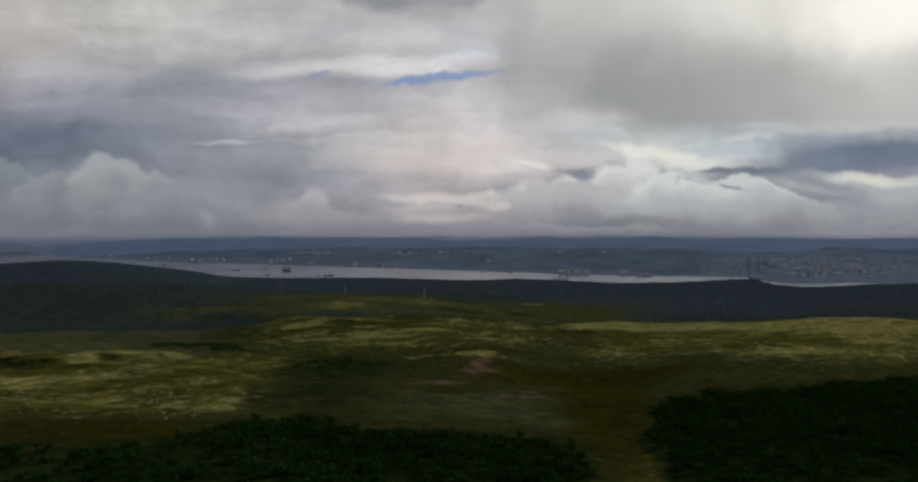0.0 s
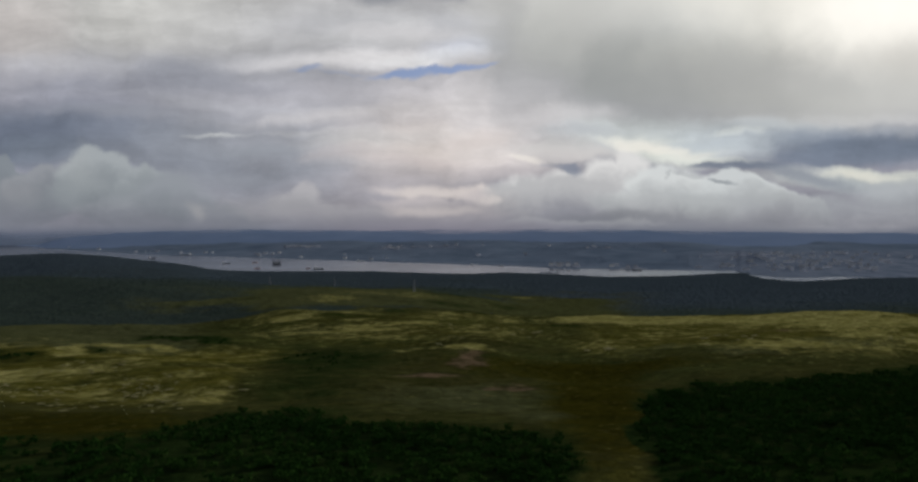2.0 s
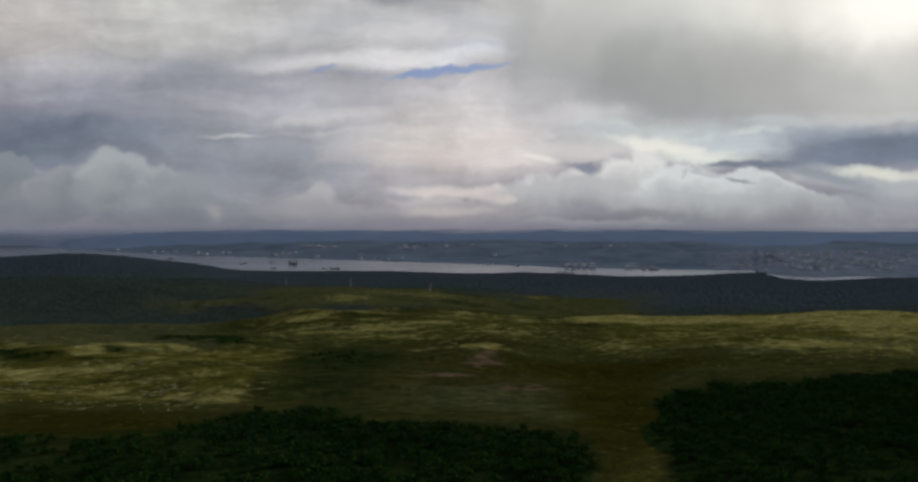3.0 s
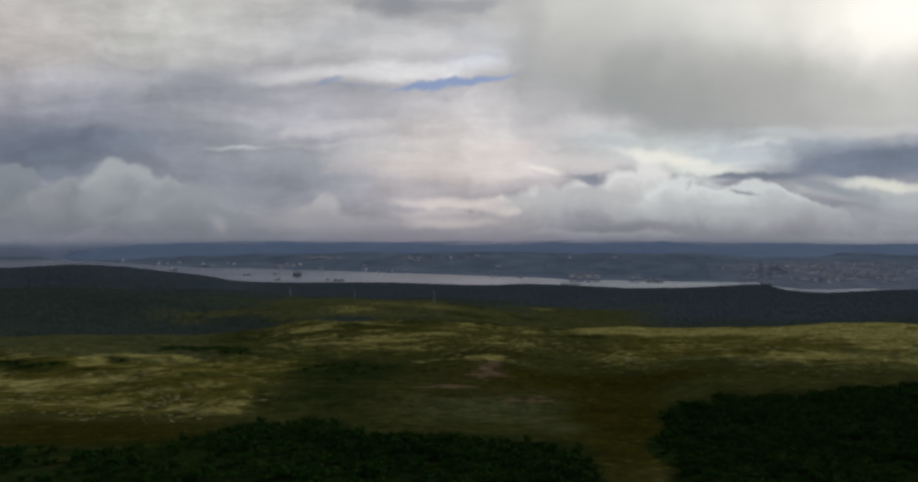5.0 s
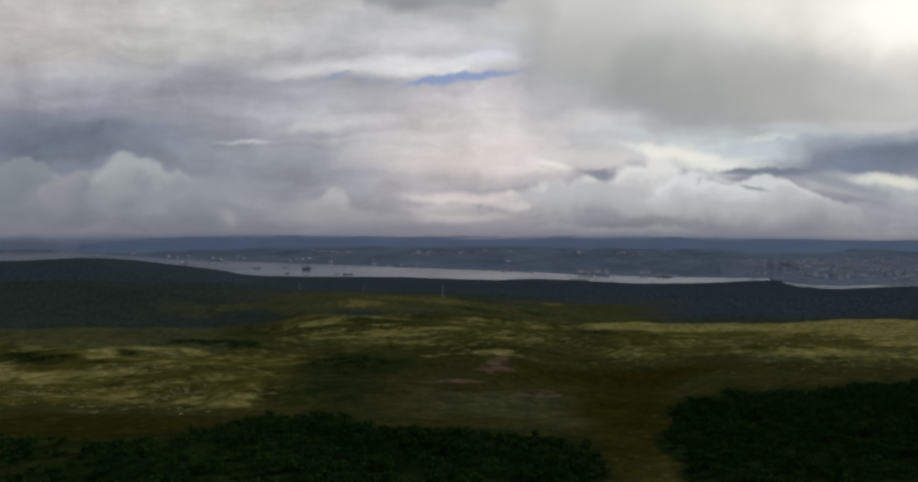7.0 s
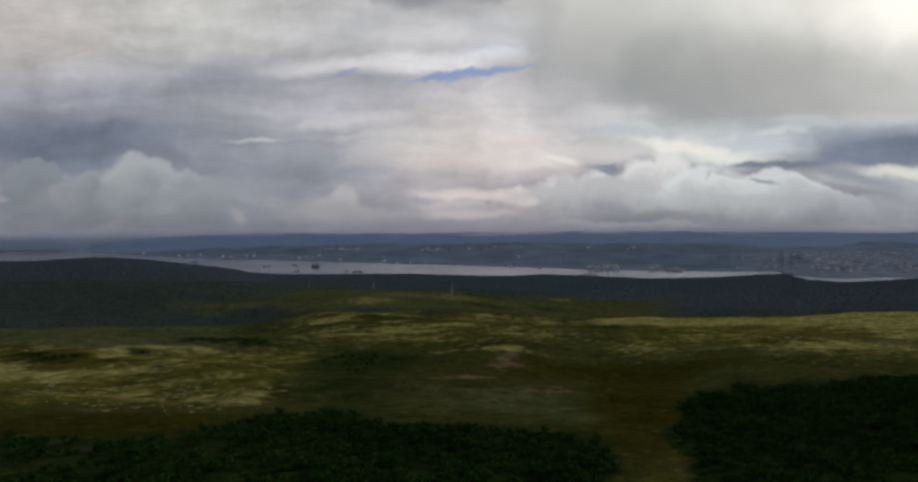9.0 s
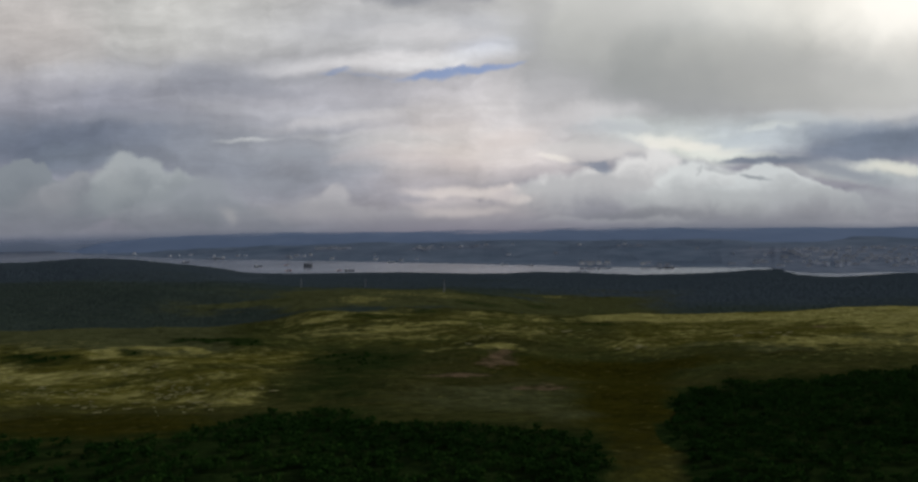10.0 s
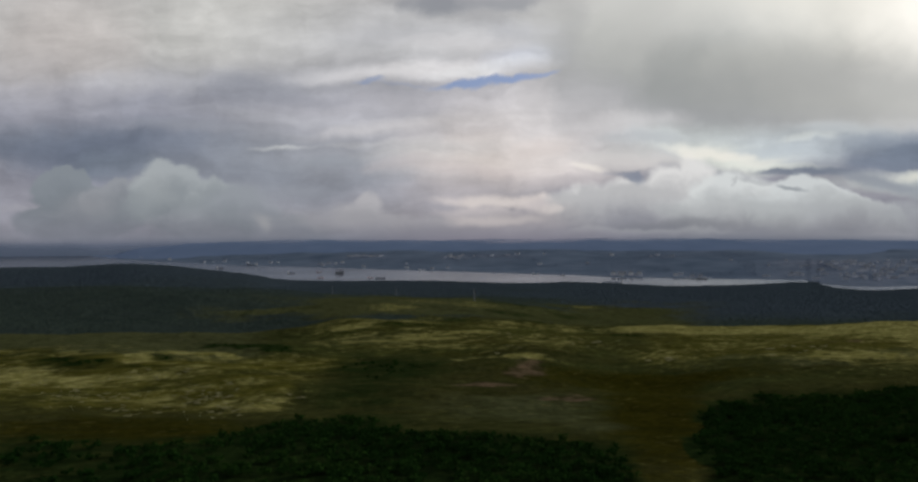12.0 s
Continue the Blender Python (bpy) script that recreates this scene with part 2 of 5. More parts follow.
    s.veil(43.50, 9.89, 4.24, 0.71, 3, 0.8, 0.45, (0.250, 0.287, 0.352))
    s.veil(42.09, 4.94, 4.24, 0.64, -10, 0.7, 0.55, (0.235, 0.262, 0.305))
    s.veil(-15.82, 22.60, 6.36, 1.13, 6, 0.9, 0.40, (0.468, 0.474, 0.503))
    s.veil(-6.64, 21.54, 6.36, 0.85, -4, 0.9, 0.40, (0.631, 0.617, 0.631))
    s.veil(1.13, 22.60, 4.24, 1.41, 0, 0.9, 0.35, (0.479, 0.491, 0.539))
    s.veil(-22.18, 18.36, 4.24, 0.85, 5, 0.9, 0.40, (0.515, 0.515, 0.539))
    s.veil(-23.59, 15.18, 5.65, 0.71, -6, 0.8, 0.45, (0.262, 0.270, 0.314))
    s.veil(-38.42, 12.36, 9.18, 0.64, -3, 0.8, 0.45, (0.287, 0.301, 0.342))
    s.veil(-51.13, 16.24, 6.36, 0.56, 2, 0.9, 0.40, (0.342, 0.342, 0.381))
    s.veil(-22.18, 7.77, 4.94, 0.64, 3, 0.8, 0.40, (0.291, 0.314, 0.352))
    s.veil(-27.12, 4.24, 5.65, 0.85, -4, 0.8, 0.40, (0.283, 0.301, 0.337))
    s.veil(-12.29, 7.42, 3.53, 0.64, 4, 0.8, 0.40, (0.423, 0.397, 0.407))
    s.veil(-4.52, 6.36, 4.94, 0.64, -5, 0.8, 0.40, (0.491, 0.434, 0.429))
    s.veil(3.25, 9.18, 3.53, 1.13, 12, 0.8, 0.40, (0.672, 0.597, 0.565))
    s.veil(6.07, 4.94, 4.24, 0.71, 5, 0.8, 0.45, (0.445, 0.413, 0.429))
    # rents that show the clear sky
    s.rent(-5.58, 16.67, 3.25, 0.42, 4, 1.0, clear)
    s.rent(-0.85, 17.09, 3.60, 0.46, 9, 1.0, clear)
    s.rent(-17.23, 17.50, 1.40, 0.30, 4, 0.55, clear)
    s.rent(3.11, 17.85, 2.20, 0.30, 12, 0.7, clear)
    s.rent(-12.99, 17.02, 3.53, 0.21, -3, 0.2, clear)
    # heaped clouds along the horizon, each a union of heads over a vague base
    grey, shade = (0.186, 0.208, 0.232), (0.116, 0.136, 0.158)
    s.heap(((-56.5, 4.4, 3.4, 2.5), (-53.6, 4.2, 2.6, 2.3), (-51.6, 2.8, 3.6, 2.2), (-54.0, 0.6, 8.0, 2.6)), 7.4, -1.8, grey, shade, 0, 0.10)
    s.heap(((-48.2, 4.6, 1.7, 1.5), (-45.8, 3.2, 3.8, 2.6), (-49.6, 2.6, 3.6, 2.2)), 6.4, -1.8, (0.230, 0.243, 0.266), (0.120, 0.140, 0.162), 0, 0.16)
    s.heap(((-42.9, 5.9, 2.5, 2.5), (-40.4, 4.9, 3.0, 2.6), (-37.4, 3.2, 4.2, 2.9), (-44.2, 3.6, 3.0, 2.6), (-39.5, 0.8, 8.6, 3.0)),
           8.5, -1.8, (0.296, 0.320, 0.336), (0.130, 0.151, 0.172), -10, 0.18)
    s.heap(((-33.4, 2.4, 3.6, 2.2), (-30.5, 0.4, 3.6, 1.9), (-27.0, -0.4, 5.0, 1.6)), 4.4, -1.8, (0.232, 0.250, 0.276), (0.158, 0.176, 0.198), -8, 0.42)
    s.heap(((-16.9, 2.4, 1.5, 1.0), (-18.4, 1.0, 3.0, 1.4), (-13.0, -0.4, 9.0, 1.4)), 3.5, -1.8, (0.352, 0.346, 0.364), (0.210, 0.212, 0.236), 0, 0.38)
    s.heap(((-3.4, 1.2, 4.6, 0.9), (4.6, 1.5, 3.4, 1.5), (1.0, -0.2, 8.0, 1.5)), 2.6, -1.8, (0.446, 0.410, 0.414), (0.246, 0.238, 0.260), 0, 0.40)
    s.heap(((9.6, 2.4, 5.6, 2.4), (14.0, 2.6, 5.6, 2.6), (18.6, 4.4, 3.4, 2.4), (21.4, 5.6, 2.6, 2.2), (18.0, 0.8, 13.0, 2.8)),
           7.9, -1.2, (0.600, 0.596, 0.590), (0.218, 0.226, 0.250), 0, 0.24)
    s.heap(((25.6, 3.8, 4.6, 2.1), (28.6, 3.4, 4.4, 2.0), (26.0, 0.8, 9.0, 2.6)), 5.8, -1.6, (0.540, 0.560, 0.560), (0.228, 0.238, 0.256), -5, 0.20)
    s.heap(((33.6, 3.6, 3.0, 1.9), (36.6, 2.5, 4.4, 2.0), (40.6, 1.2, 4.6, 2.0), (43.6, 0.2, 3.6, 1.7), (37.0, 0.2, 10.5, 2.3)),
           5.6, -1.7, (0.490, 0.514, 0.520), (0.240, 0.250, 0.264), -12, 0.15)
    s.heap(((54.5, 1.0, 6.5, 3.0), (48.8, 0.2, 6.0, 1.9)), 4.2, -1.7, (0.350, 0.368, 0.388), (0.228, 0.240, 0.262), 0, 0.50)
    # cream light in the gaps above the heads
    s.veil(15.40, 7.45, 4.20, 0.95, 4, 0.80, 0.75, (0.600, 0.578, 0.566))
    s.veil(22.30, 8.70, 3.40, 0.75, -6, 0.70, 0.70, (0.790, 0.765, 0.700))
    s.veil(26.40, 7.90, 2.80, 0.55, -6, 0.70, 0.70, (0.800, 0.775, 0.700))
    s.veil(30.20, 7.20, 2.20, 0.30, 4, 0.80, 0.50, (0.700, 0.690, 0.640))
    s.veil(49.50, 5.10, 4.20, 0.50, -3, 0.70, 0.60, (0.690, 0.675, 0.600))
    # shreds before and between the heads, and the murk along the cloud base
    s.veil(8.60, 6.95, 1.60, 0.30, 0, 0.7, 0.50, (0.716, 0.680, 0.644))
    s.veil(13.70, 5.50, 1.35, 0.62, -22, 0.40, 0.80, (0.196, 0.222, 0.282))
    s.veil(11.60, 6.00, 1.60, 0.22, -8, 0.60, 0.35, (0.300, 0.310, 0.360))
    s.veil(26.90, 5.00, 0.60, 0.22, -50, 0.6, 0.35, (0.250, 0.262, 0.282))
    s.veil(29.40, 5.00, 2.20, 0.26, -8, 0.60, 0.45, (0.330, 0.345, 0.365))
    s.veil(34.40, 3.90, 1.60, 0.26, -16, 0.50, 0.70, (0.215, 0.236, 0.262))
    s.veil(33.20, 6.00, 4.00, 0.36, -2, 0.50, 0.80, (0.165, 0.190, 0.240))
    s.veil(42.40, 4.60, 4.20, 0.80, -14, 0.60, 0.70, (0.240, 0.262, 0.305))
    s.veil(-43.00, 5.20, 1.70, 2.40, 12, 0.90, 0.45, (0.345, 0.368, 0.380))
    s.veil(-52.00, 2.60, 3.40, 1.60, 0, 0.90, 0.40, (0.288, 0.290, 0.312))
    s.veil(-30.90, 0.40, 0.95, 0.90, -30, 0.80, 0.55, (0.322, 0.322, 0.330))
    s.veil(-22.00, 1.00, 5.00, 0.90, 3, 0.90, 0.45, (0.300, 0.300, 0.318))
    s.veil(3.60, 1.80, 1.30, 0.60, 0, 0.80, 0.70, (0.590, 0.545, 0.525))
    s.veil(-3.00, 2.90, 3.20, 0.40, -2, 0.70, 0.70, (0.610, 0.560, 0.540))
    s.veil(-2.60, 0.60, 4.20, 0.55, 0, 0.80, 0.60, (0.520, 0.475, 0.465))
    s.veil(19.00, -0.40, 8.00, 0.60, 1, 0.80, 0.60, (0.170, 0.178, 0.200))
    s.veil(16.50, -1.05, 8.50, 0.28, 0, 0.90, 0.32, (0.420, 0.425, 0.430))
    s.veil(1.13, -1.95, 91.81, 1.10, 0, 0.95, 0.46, (0.142, 0.158, 0.196), s.plane_xy)
    s.veil(1.13, -5.05, 169.49, 3.15, 0, 0.22, 0.92, (0.086, 0.104, 0.150), s.plane_xy)
    s.veil(-1.50, -2.60, 13.00, 1.70, 0, 0.95, 0.75, (0.205, 0.190, 0.232), s.plane_xy)
    out = s.node("ShaderNodeOutputWorld")
    s.put(out.inputs[0], s.node("ShaderNodeBackground", s.cover, 1.0).outputs[0])
    scene.world = s.world


build_sky()
lamp = bpy.data.lights.new("sun", "SUN")
lamp.energy, lamp.angle, lamp.color = 1.5, radians(10), (1.0, 0.98, 0.93)
sun = new("sun", lamp)
a, h = radians(SUN_AZIMUTH), radians(SUN_HEIGHT)
sun.matrix_world = look((300 * math.sin(a) * math.cos(h), 300 * math.cos(a) * math.cos(h), 180 + 300 * math.sin(h)), (0, 0, 180))


# ---- materials ----
def material(name, colours, scale, rough=0.9, bump=0.0, metal=0.0, vary=0.0, stretch=(1, 1, 1), detail=6.0, gloss=0.25, glow=None,
             misty=None, built=None):
    """Two or three colours mixed by noise at two scales, with fine relief. scale: grains per metre.
    misty: heights between which it dissolves into cloud. built: two colours of the ground where the mesh is built up."""
    m = bpy.data.materials.new(name)
    m.use_nodes = True
    t = m.node_tree
    bsdf = t.nodes["Principled BSDF"]
    bsdf.inputs["Roughness"].default_value, bsdf.inputs["Metallic"].default_value = rough, metal
    bsdf.inputs["Specular IOR Level"].default_value = gloss
    # faint emission that stands in for haze in front of the far hills
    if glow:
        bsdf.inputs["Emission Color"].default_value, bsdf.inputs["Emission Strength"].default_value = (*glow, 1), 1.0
    coord = t.nodes.new("ShaderNodeTexCoord")
    mapping = t.nodes.new("ShaderNodeMapping")
    mapping.inputs["Scale"].default_value = stretch
    t.links.new(coord.outputs["Object"], mapping.inputs[0])
    grains = []
    for k in (1.0, 0.13):
        n = t.nodes.new("ShaderNodeTexNoise")
        n.inputs["Scale"].default_value, n.inputs["Detail"].default_value = scale * k, detail
        t.links.new(mapping.outputs[0], n.inputs["Vector"])
        grains.append(n)
    add = t.nodes.new("ShaderNodeMath")
    add.operation = "MULTIPLY_ADD"
    t.links.new(grains[0].outputs[0], add.inputs[0])
    add.inputs[1].default_value = 0.5
    half = t.nodes.new("ShaderNodeMath")
    half.operation = "MULTIPLY"
    half.inputs[1].default_value = 0.5
    t.links.new(grains[1].outputs[0], half.inputs[0])
    t.links.new(half.outputs[0], add.inputs[2])
    ramp = t.nodes.new("ShaderNodeValToRGB")
    e = ramp.color_ramp.elements
    while len(e) < len(colours):
        e.new(0.5)
    for k, c in enumerate(colours):
        e[k].position, e[k].color = 0.36 + 0.28 * k / max(1, len(colours) - 1), (*c, 1)
    t.links.new(add.outputs[0], ramp.inputs[0])
    colour = ramp.outputs[0]
    if vary:
        info = t.nodes.new("ShaderNodeObjectInfo")
        geo = t.nodes.new("ShaderNodeNewGeometry")
        total = t.nodes.new("ShaderNodeMath")
        total.operation = "ADD"
        t.links.new(info.outputs["Random"], total.inputs[0])
        t.links.new(geo.outputs["Random Per Island"], total.inputs[1])
        wide = t.nodes.new("ShaderNodeMapRange")
        wide.inputs[2].default_value, wide.inputs[3].default_value, wide.inputs[4].default_value = 2.0, 1 - vary, 1 + vary
        t.links.new(total.outputs[0], wide.inputs[0])
        hsv = t.nodes.new("ShaderNodeHueSaturation")
        t.links.new(wide.outputs[0], hsv.inputs["Value"])
        t.links.new(colour, hsv.inputs["Color"])
        colour = hsv.outputs[0]
    if built:
        blocks = t.nodes.new("ShaderNodeTexNoise")
        blocks.inputs["Scale"].default_value, blocks.inputs["Detail"].default_value = 0.018, 5
        t.links.new(mapping.outputs[0], blocks.inputs["Vector"])
        tones = t.nodes.new("ShaderNodeValToRGB")
        for k, c in enumerate(built):
            tones.color_ramp.elements[k].position, tones.color_ramp.elements[k].color = 0.42 + 0.2 * k, (*c, 1)
        t.links.new(blocks.outputs[0], tones.inputs[0])
        where = t.nodes.new("ShaderNodeAttribute")
        where.attribute_name = "built_up"
        blend = t.nodes.new("ShaderNodeMix")
        blend.data_type = "RGBA"
        t.links.new(where.outputs["Fac"], blend.inputs[0])
        t.links.new(colour, blend.inputs[6])
        t.links.new(tones.outputs[0], blend.inputs[7])
        colour = blend.outputs[2]
    t.links.new(colour, bsdf.inputs["Base Color"])
    if misty:
        up = t.nodes.new("ShaderNodeSeparateXYZ")
        t.links.new(coord.outputs["Object"], up.inputs[0])
        cloud = t.nodes.new("ShaderNodeTexNoise")
        cloud.inputs["Scale"].default_value, cloud.inputs["Detail"].default_value = 0.0035, 4
        t.links.new(coord.outputs["Object"], cloud.inputs["Vector"])
        level = t.nodes.new("ShaderNodeMath")
        level.operation = "MULTIPLY_ADD"
        level.inputs[1].default_value = 50.0
        t.links.new(cloud.outputs[0], level.inputs[0])
        t.links.new(up.outputs[2], level.inputs[2])
        fade = t.nodes.new("ShaderNodeMapRange")
        fade.interpolation_type = "SMOOTHSTEP"
        fade.inputs[1].default_value, fade.inputs[2].default_value = misty[0] + 25, misty[1] + 25
        fade.inputs[3].default_value, fade.inputs[4].default_value = 1.0, 0.0
        t.links.new(level.outputs[0], fade.inputs[0])
        t.links.new(fade.outputs[0], bsdf.inputs["Alpha"])
    if bump:
        b = t.nodes.new("ShaderNodeBump")
        b.inputs["Strength"].default_value, b.inputs["Distance"].default_value = 0.6, bump
        t.links.new(grains[0].outputs[0], b.inputs["Height"])
        t.links.new(b.outputs[0], bsdf.inputs["Normal"])
    return m


def ground_material():
    """Tundra: the mesh says which plants grow where (lichen, scrub, forest, peat), noise breaks up their edges."""
    m = bpy.data.materials.new("tundra")
    m.use_nodes = True
    t = m.node_tree
    bsdf = t.nodes["Principled BSDF"]
    bsdf.inputs["Roughness"].default_value = 0.95
    bsdf.inputs["Specular IOR Level"].default_value = 0.0
    coord = t.nodes.new("ShaderNodeTexCoord").outputs["Object"]

    def noise_of(scale, detail=7.0, rough=0.62, low=0.36, high=0.64, long=0.55):
        """Noise spread to the full range from none to one, a little drawn out down the slope."""
        place = t.nodes.new("ShaderNodeMapping")
        place.vector_type = "TEXTURE"
        place.inputs["Rotation"].default_value = (0, 0, 0.5)
        place.inputs["Scale"].default_value = (1 / (scale * long), 1 / scale, 1 / scale)
        t.links.new(coord, place.inputs["Vector"])
        n = t.nodes.new("ShaderNodeTexNoise")
        n.inputs["Scale"].default_value, n.inputs["Detail"].default_value, n.inputs["Roughness"].default_value = 1.0, detail, rough
        t.links.new(place.outputs[0], n.inputs["Vector"])
        r = t.nodes.new("ShaderNodeMapRange")
        r.inputs[1].default_value, r.inputs[2].default_value = low, high
        t.links.new(n.outputs[0], r.inputs[0])
        return r.outputs[0]

    def mix_of(fac, a, b):
        n = t.nodes.new("ShaderNodeMix")
        n.data_type = "RGBA"
        for k, v in ((0, fac), (6, a), (7, b)):
            if isinstance(v, tuple):
                n.inputs[k].default_value = (*v, 1)
            elif isinstance(v, float):
                n.inputs[k].default_value = v
            else:
                t.links.new(v, n.inputs[k])
        return n.outputs[2]

    def edge(cover, grain, width=0.2, low=0.0, much=0.36):
        """Where a plant's share, roughened by the grain, passes one half."""
        add = t.nodes.new("ShaderNodeMath")
        add.operation = "MULTIPLY_ADD"
        t.links.new(grain, add.inputs[0])
        add.inputs[1].default_value = much
        t.links.new(cover, add.inputs[2])
        r = t.nodes.new("ShaderNodeMapRange")
        r.interpolation_type = "SMOOTHSTEP"
        r.inputs[1].default_value, r.inputs[2].default_value = max(low, 0.5 + much / 2 - width), 0.5 + much / 2 + width
        t.links.new(add.outputs[0], r.inputs[0])
        return r.outputs[0]

    def shares(name):
        """Four shares that the mesh carries at each point."""
        attr = t.nodes.new("ShaderNodeAttribute")
        attr.attribute_name = name
        split = t.nodes.new("ShaderNodeSeparateColor")
        t.links.new(attr.outputs["Color"], split.inputs[0])
        return (*split.outputs[:3], attr.outputs["Alpha"])

    lichen_at, scrub_at, forest_at, peat_at = shares("plant_cover")
    rust_at, willow_haze_at, lit_sedge_at, haze_at = shares("moor_cover")
    fine, mid, broad = noise_of(0.4), noise_of(0.075, long=0.8), noise_of(0.014)
    other = noise_of(0.12, 8.0, low=0.38, high=0.62, long=0.75)
    tufts = noise_of(0.22, 8.0, 0.68, low=0.34, high=0.66, long=0.7)
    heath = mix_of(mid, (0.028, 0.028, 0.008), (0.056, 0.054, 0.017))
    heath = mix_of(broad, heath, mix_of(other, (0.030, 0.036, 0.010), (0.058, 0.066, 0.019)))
    # yellow grass, bright enough to hold the sunlight on the moor
    lit_sedge = mix_of(other, (0.082, 0.074, 0.011), (0.128, 0.114, 0.022))
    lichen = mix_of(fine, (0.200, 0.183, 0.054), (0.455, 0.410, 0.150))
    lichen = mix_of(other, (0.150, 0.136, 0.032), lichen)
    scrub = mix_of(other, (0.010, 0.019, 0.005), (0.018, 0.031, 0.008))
    forest = mix_of(mid, (0.032, 0.043, 0.037), (0.046, 0.060, 0.049))
    forest = mix_of(broad, forest, mix_of(other, (0.030, 0.042, 0.036), (0.047, 0.063, 0.047)))
    # paler, bluer forest floor with distance, painting haze over the slopes
    forest = mix_of(haze_at, forest, mix_of(other, (0.042, 0.056, 0.068), (0.058, 0.075, 0.087)))
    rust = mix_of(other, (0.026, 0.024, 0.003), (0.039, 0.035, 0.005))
    # real willow close by; the same grey paints haze on the far moor
    willow = mix_of(other, (0.060, 0.064, 0.025), (0.090, 0.094, 0.040))
    peat = mix_of(fine, (0.085, 0.055, 0.030), (0.19, 0.130, 0.080))
    colour = mix_of(edge(lit_sedge_at, other, 0.55), heath, lit_sedge)
    colour = mix_of(edge(willow_haze_at, mid, 0.45), colour, willow)
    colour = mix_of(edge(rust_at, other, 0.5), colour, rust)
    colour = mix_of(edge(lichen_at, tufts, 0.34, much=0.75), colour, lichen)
    colour = mix_of(edge(peat_at, other, 0.35), colour, peat)
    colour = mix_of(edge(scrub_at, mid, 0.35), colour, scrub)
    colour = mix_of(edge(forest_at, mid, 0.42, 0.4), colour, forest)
    tone = t.nodes.new("ShaderNodeMapRange")
    tone.inputs[3].default_value, tone.inputs[4].default_value = 0.70, 1.30
    t.links.new(noise_of(0.3, 8.0, 0.7, low=0.3, high=0.7, long=0.85), tone.inputs[0])
    mottled = t.nodes.new("ShaderNodeHueSaturation")
    t.links.new(tone.outputs[0], mottled.inputs["Value"])
    t.links.new(colour, mottled.inputs["Color"])
    t.links.new(mottled.outputs[0], bsdf.inputs["Base Color"])
    b = t.nodes.new("ShaderNodeBump")
    b.inputs["Strength"].default_value, b.inputs["Distance"].default_value = 0.8, 1.6
    t.links.new(mid, b.inputs["Height"])
    t.links.new(b.outputs[0], bsdf.inputs["Normal"])
    return m


def water_material():
    """Choppy grey water: part mirror of the low sky, part its own murky body."""
    m = bpy.data.materials.new("bay_water")
    m.use_nodes = True
    t = m.node_tree
    t.nodes.remove(t.nodes["Principled BSDF"])
    coord = t.nodes.new("ShaderNodeTexCoord").outputs["Object"]
    n = t.nodes.new("ShaderNodeTexNoise")
    n.inputs["Scale"].default_value, n.inputs["Detail"].default_value = 0.15, 5
    t.links.new(coord, n.inputs["Vector"])
    b = t.nodes.new("ShaderNodeBump")
    b.inputs["Strength"].default_value, b.inputs["Distance"].default_value = 0.3, 0.4
    t.links.new(n.outputs[0], b.inputs["Height"])
    body = t.nodes.new("ShaderNodeBsdfDiffuse")
    body.inputs["Color"].default_value = (0.06, 0.075, 0.095, 1)
    gloss = t.nodes.new("ShaderNodeBsdfGlossy")
    gloss.inputs["Color"].default_value = (0.9, 0.93, 1.0, 1)
    gloss.inputs["Roughness"].default_value = 0.16
    wind = t.nodes.new("ShaderNodeTexNoise")
    wind.inputs["Scale"].default_value, wind.inputs["Detail"].default_value = 0.004, 4
    t.links.new(coord, wind.inputs["Vector"])
    share = t.nodes.new("ShaderNodeMapRange")
    share.inputs[1].default_value, share.inputs[2].default_value = 0.3, 0.7
    share.inputs[3].default_value, share.inputs[4].default_value = 0.34, 0.46
    t.links.new(wind.outputs[0], share.inputs[0])
    mix = t.nodes.new("ShaderNodeMixShader")
    t.links.new(share.outputs[0], mix.inputs[0])
    for k, shader in ((1, body), (2, gloss)):
        t.links.new(b.outputs[0], shader.inputs["Normal"])
        t.links.new(shader.outputs[0], mix.inputs[k])
    t.links.new(mix.outputs[0], t.nodes["Material Output"].inputs["Surface"])
    return m


TUNDRA, WATER = ground_material(), water_material()
# both hill materials carry distance haze as blue colour and glow
FAR_FOREST = material("hazed_hill_forest", ((0.088, 0.120, 0.172), (0.122, 0.156, 0.214)), 0.006, gloss=0.0, glow=(0.026, 0.036, 0.060), misty=(76, 101))
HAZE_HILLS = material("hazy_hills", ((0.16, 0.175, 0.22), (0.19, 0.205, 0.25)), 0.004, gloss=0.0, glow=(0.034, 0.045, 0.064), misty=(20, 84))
# far ground and far trees: blue and pale, with distance haze painted in
FAR_SHORE = material("hazed_far_shore", ((0.098, 0.134, 0.184), (0.186, 0.226, 0.286)), 0.008, gloss=0.0, built=((0.135, 0.162, 0.212), (0.250, 0.268, 0.318)))
FAR_TREES = material("hazed_far_trees", ((0.142, 0.184, 0.242), (0.188, 0.228, 0.288)), 0.02, vary=0.1, gloss=0.0)
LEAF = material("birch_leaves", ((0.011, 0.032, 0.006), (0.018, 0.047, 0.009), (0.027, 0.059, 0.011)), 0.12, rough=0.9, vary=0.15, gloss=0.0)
BARK = material("bark", ((0.06, 0.05, 0.04), (0.14, 0.12, 0.10)), 6)
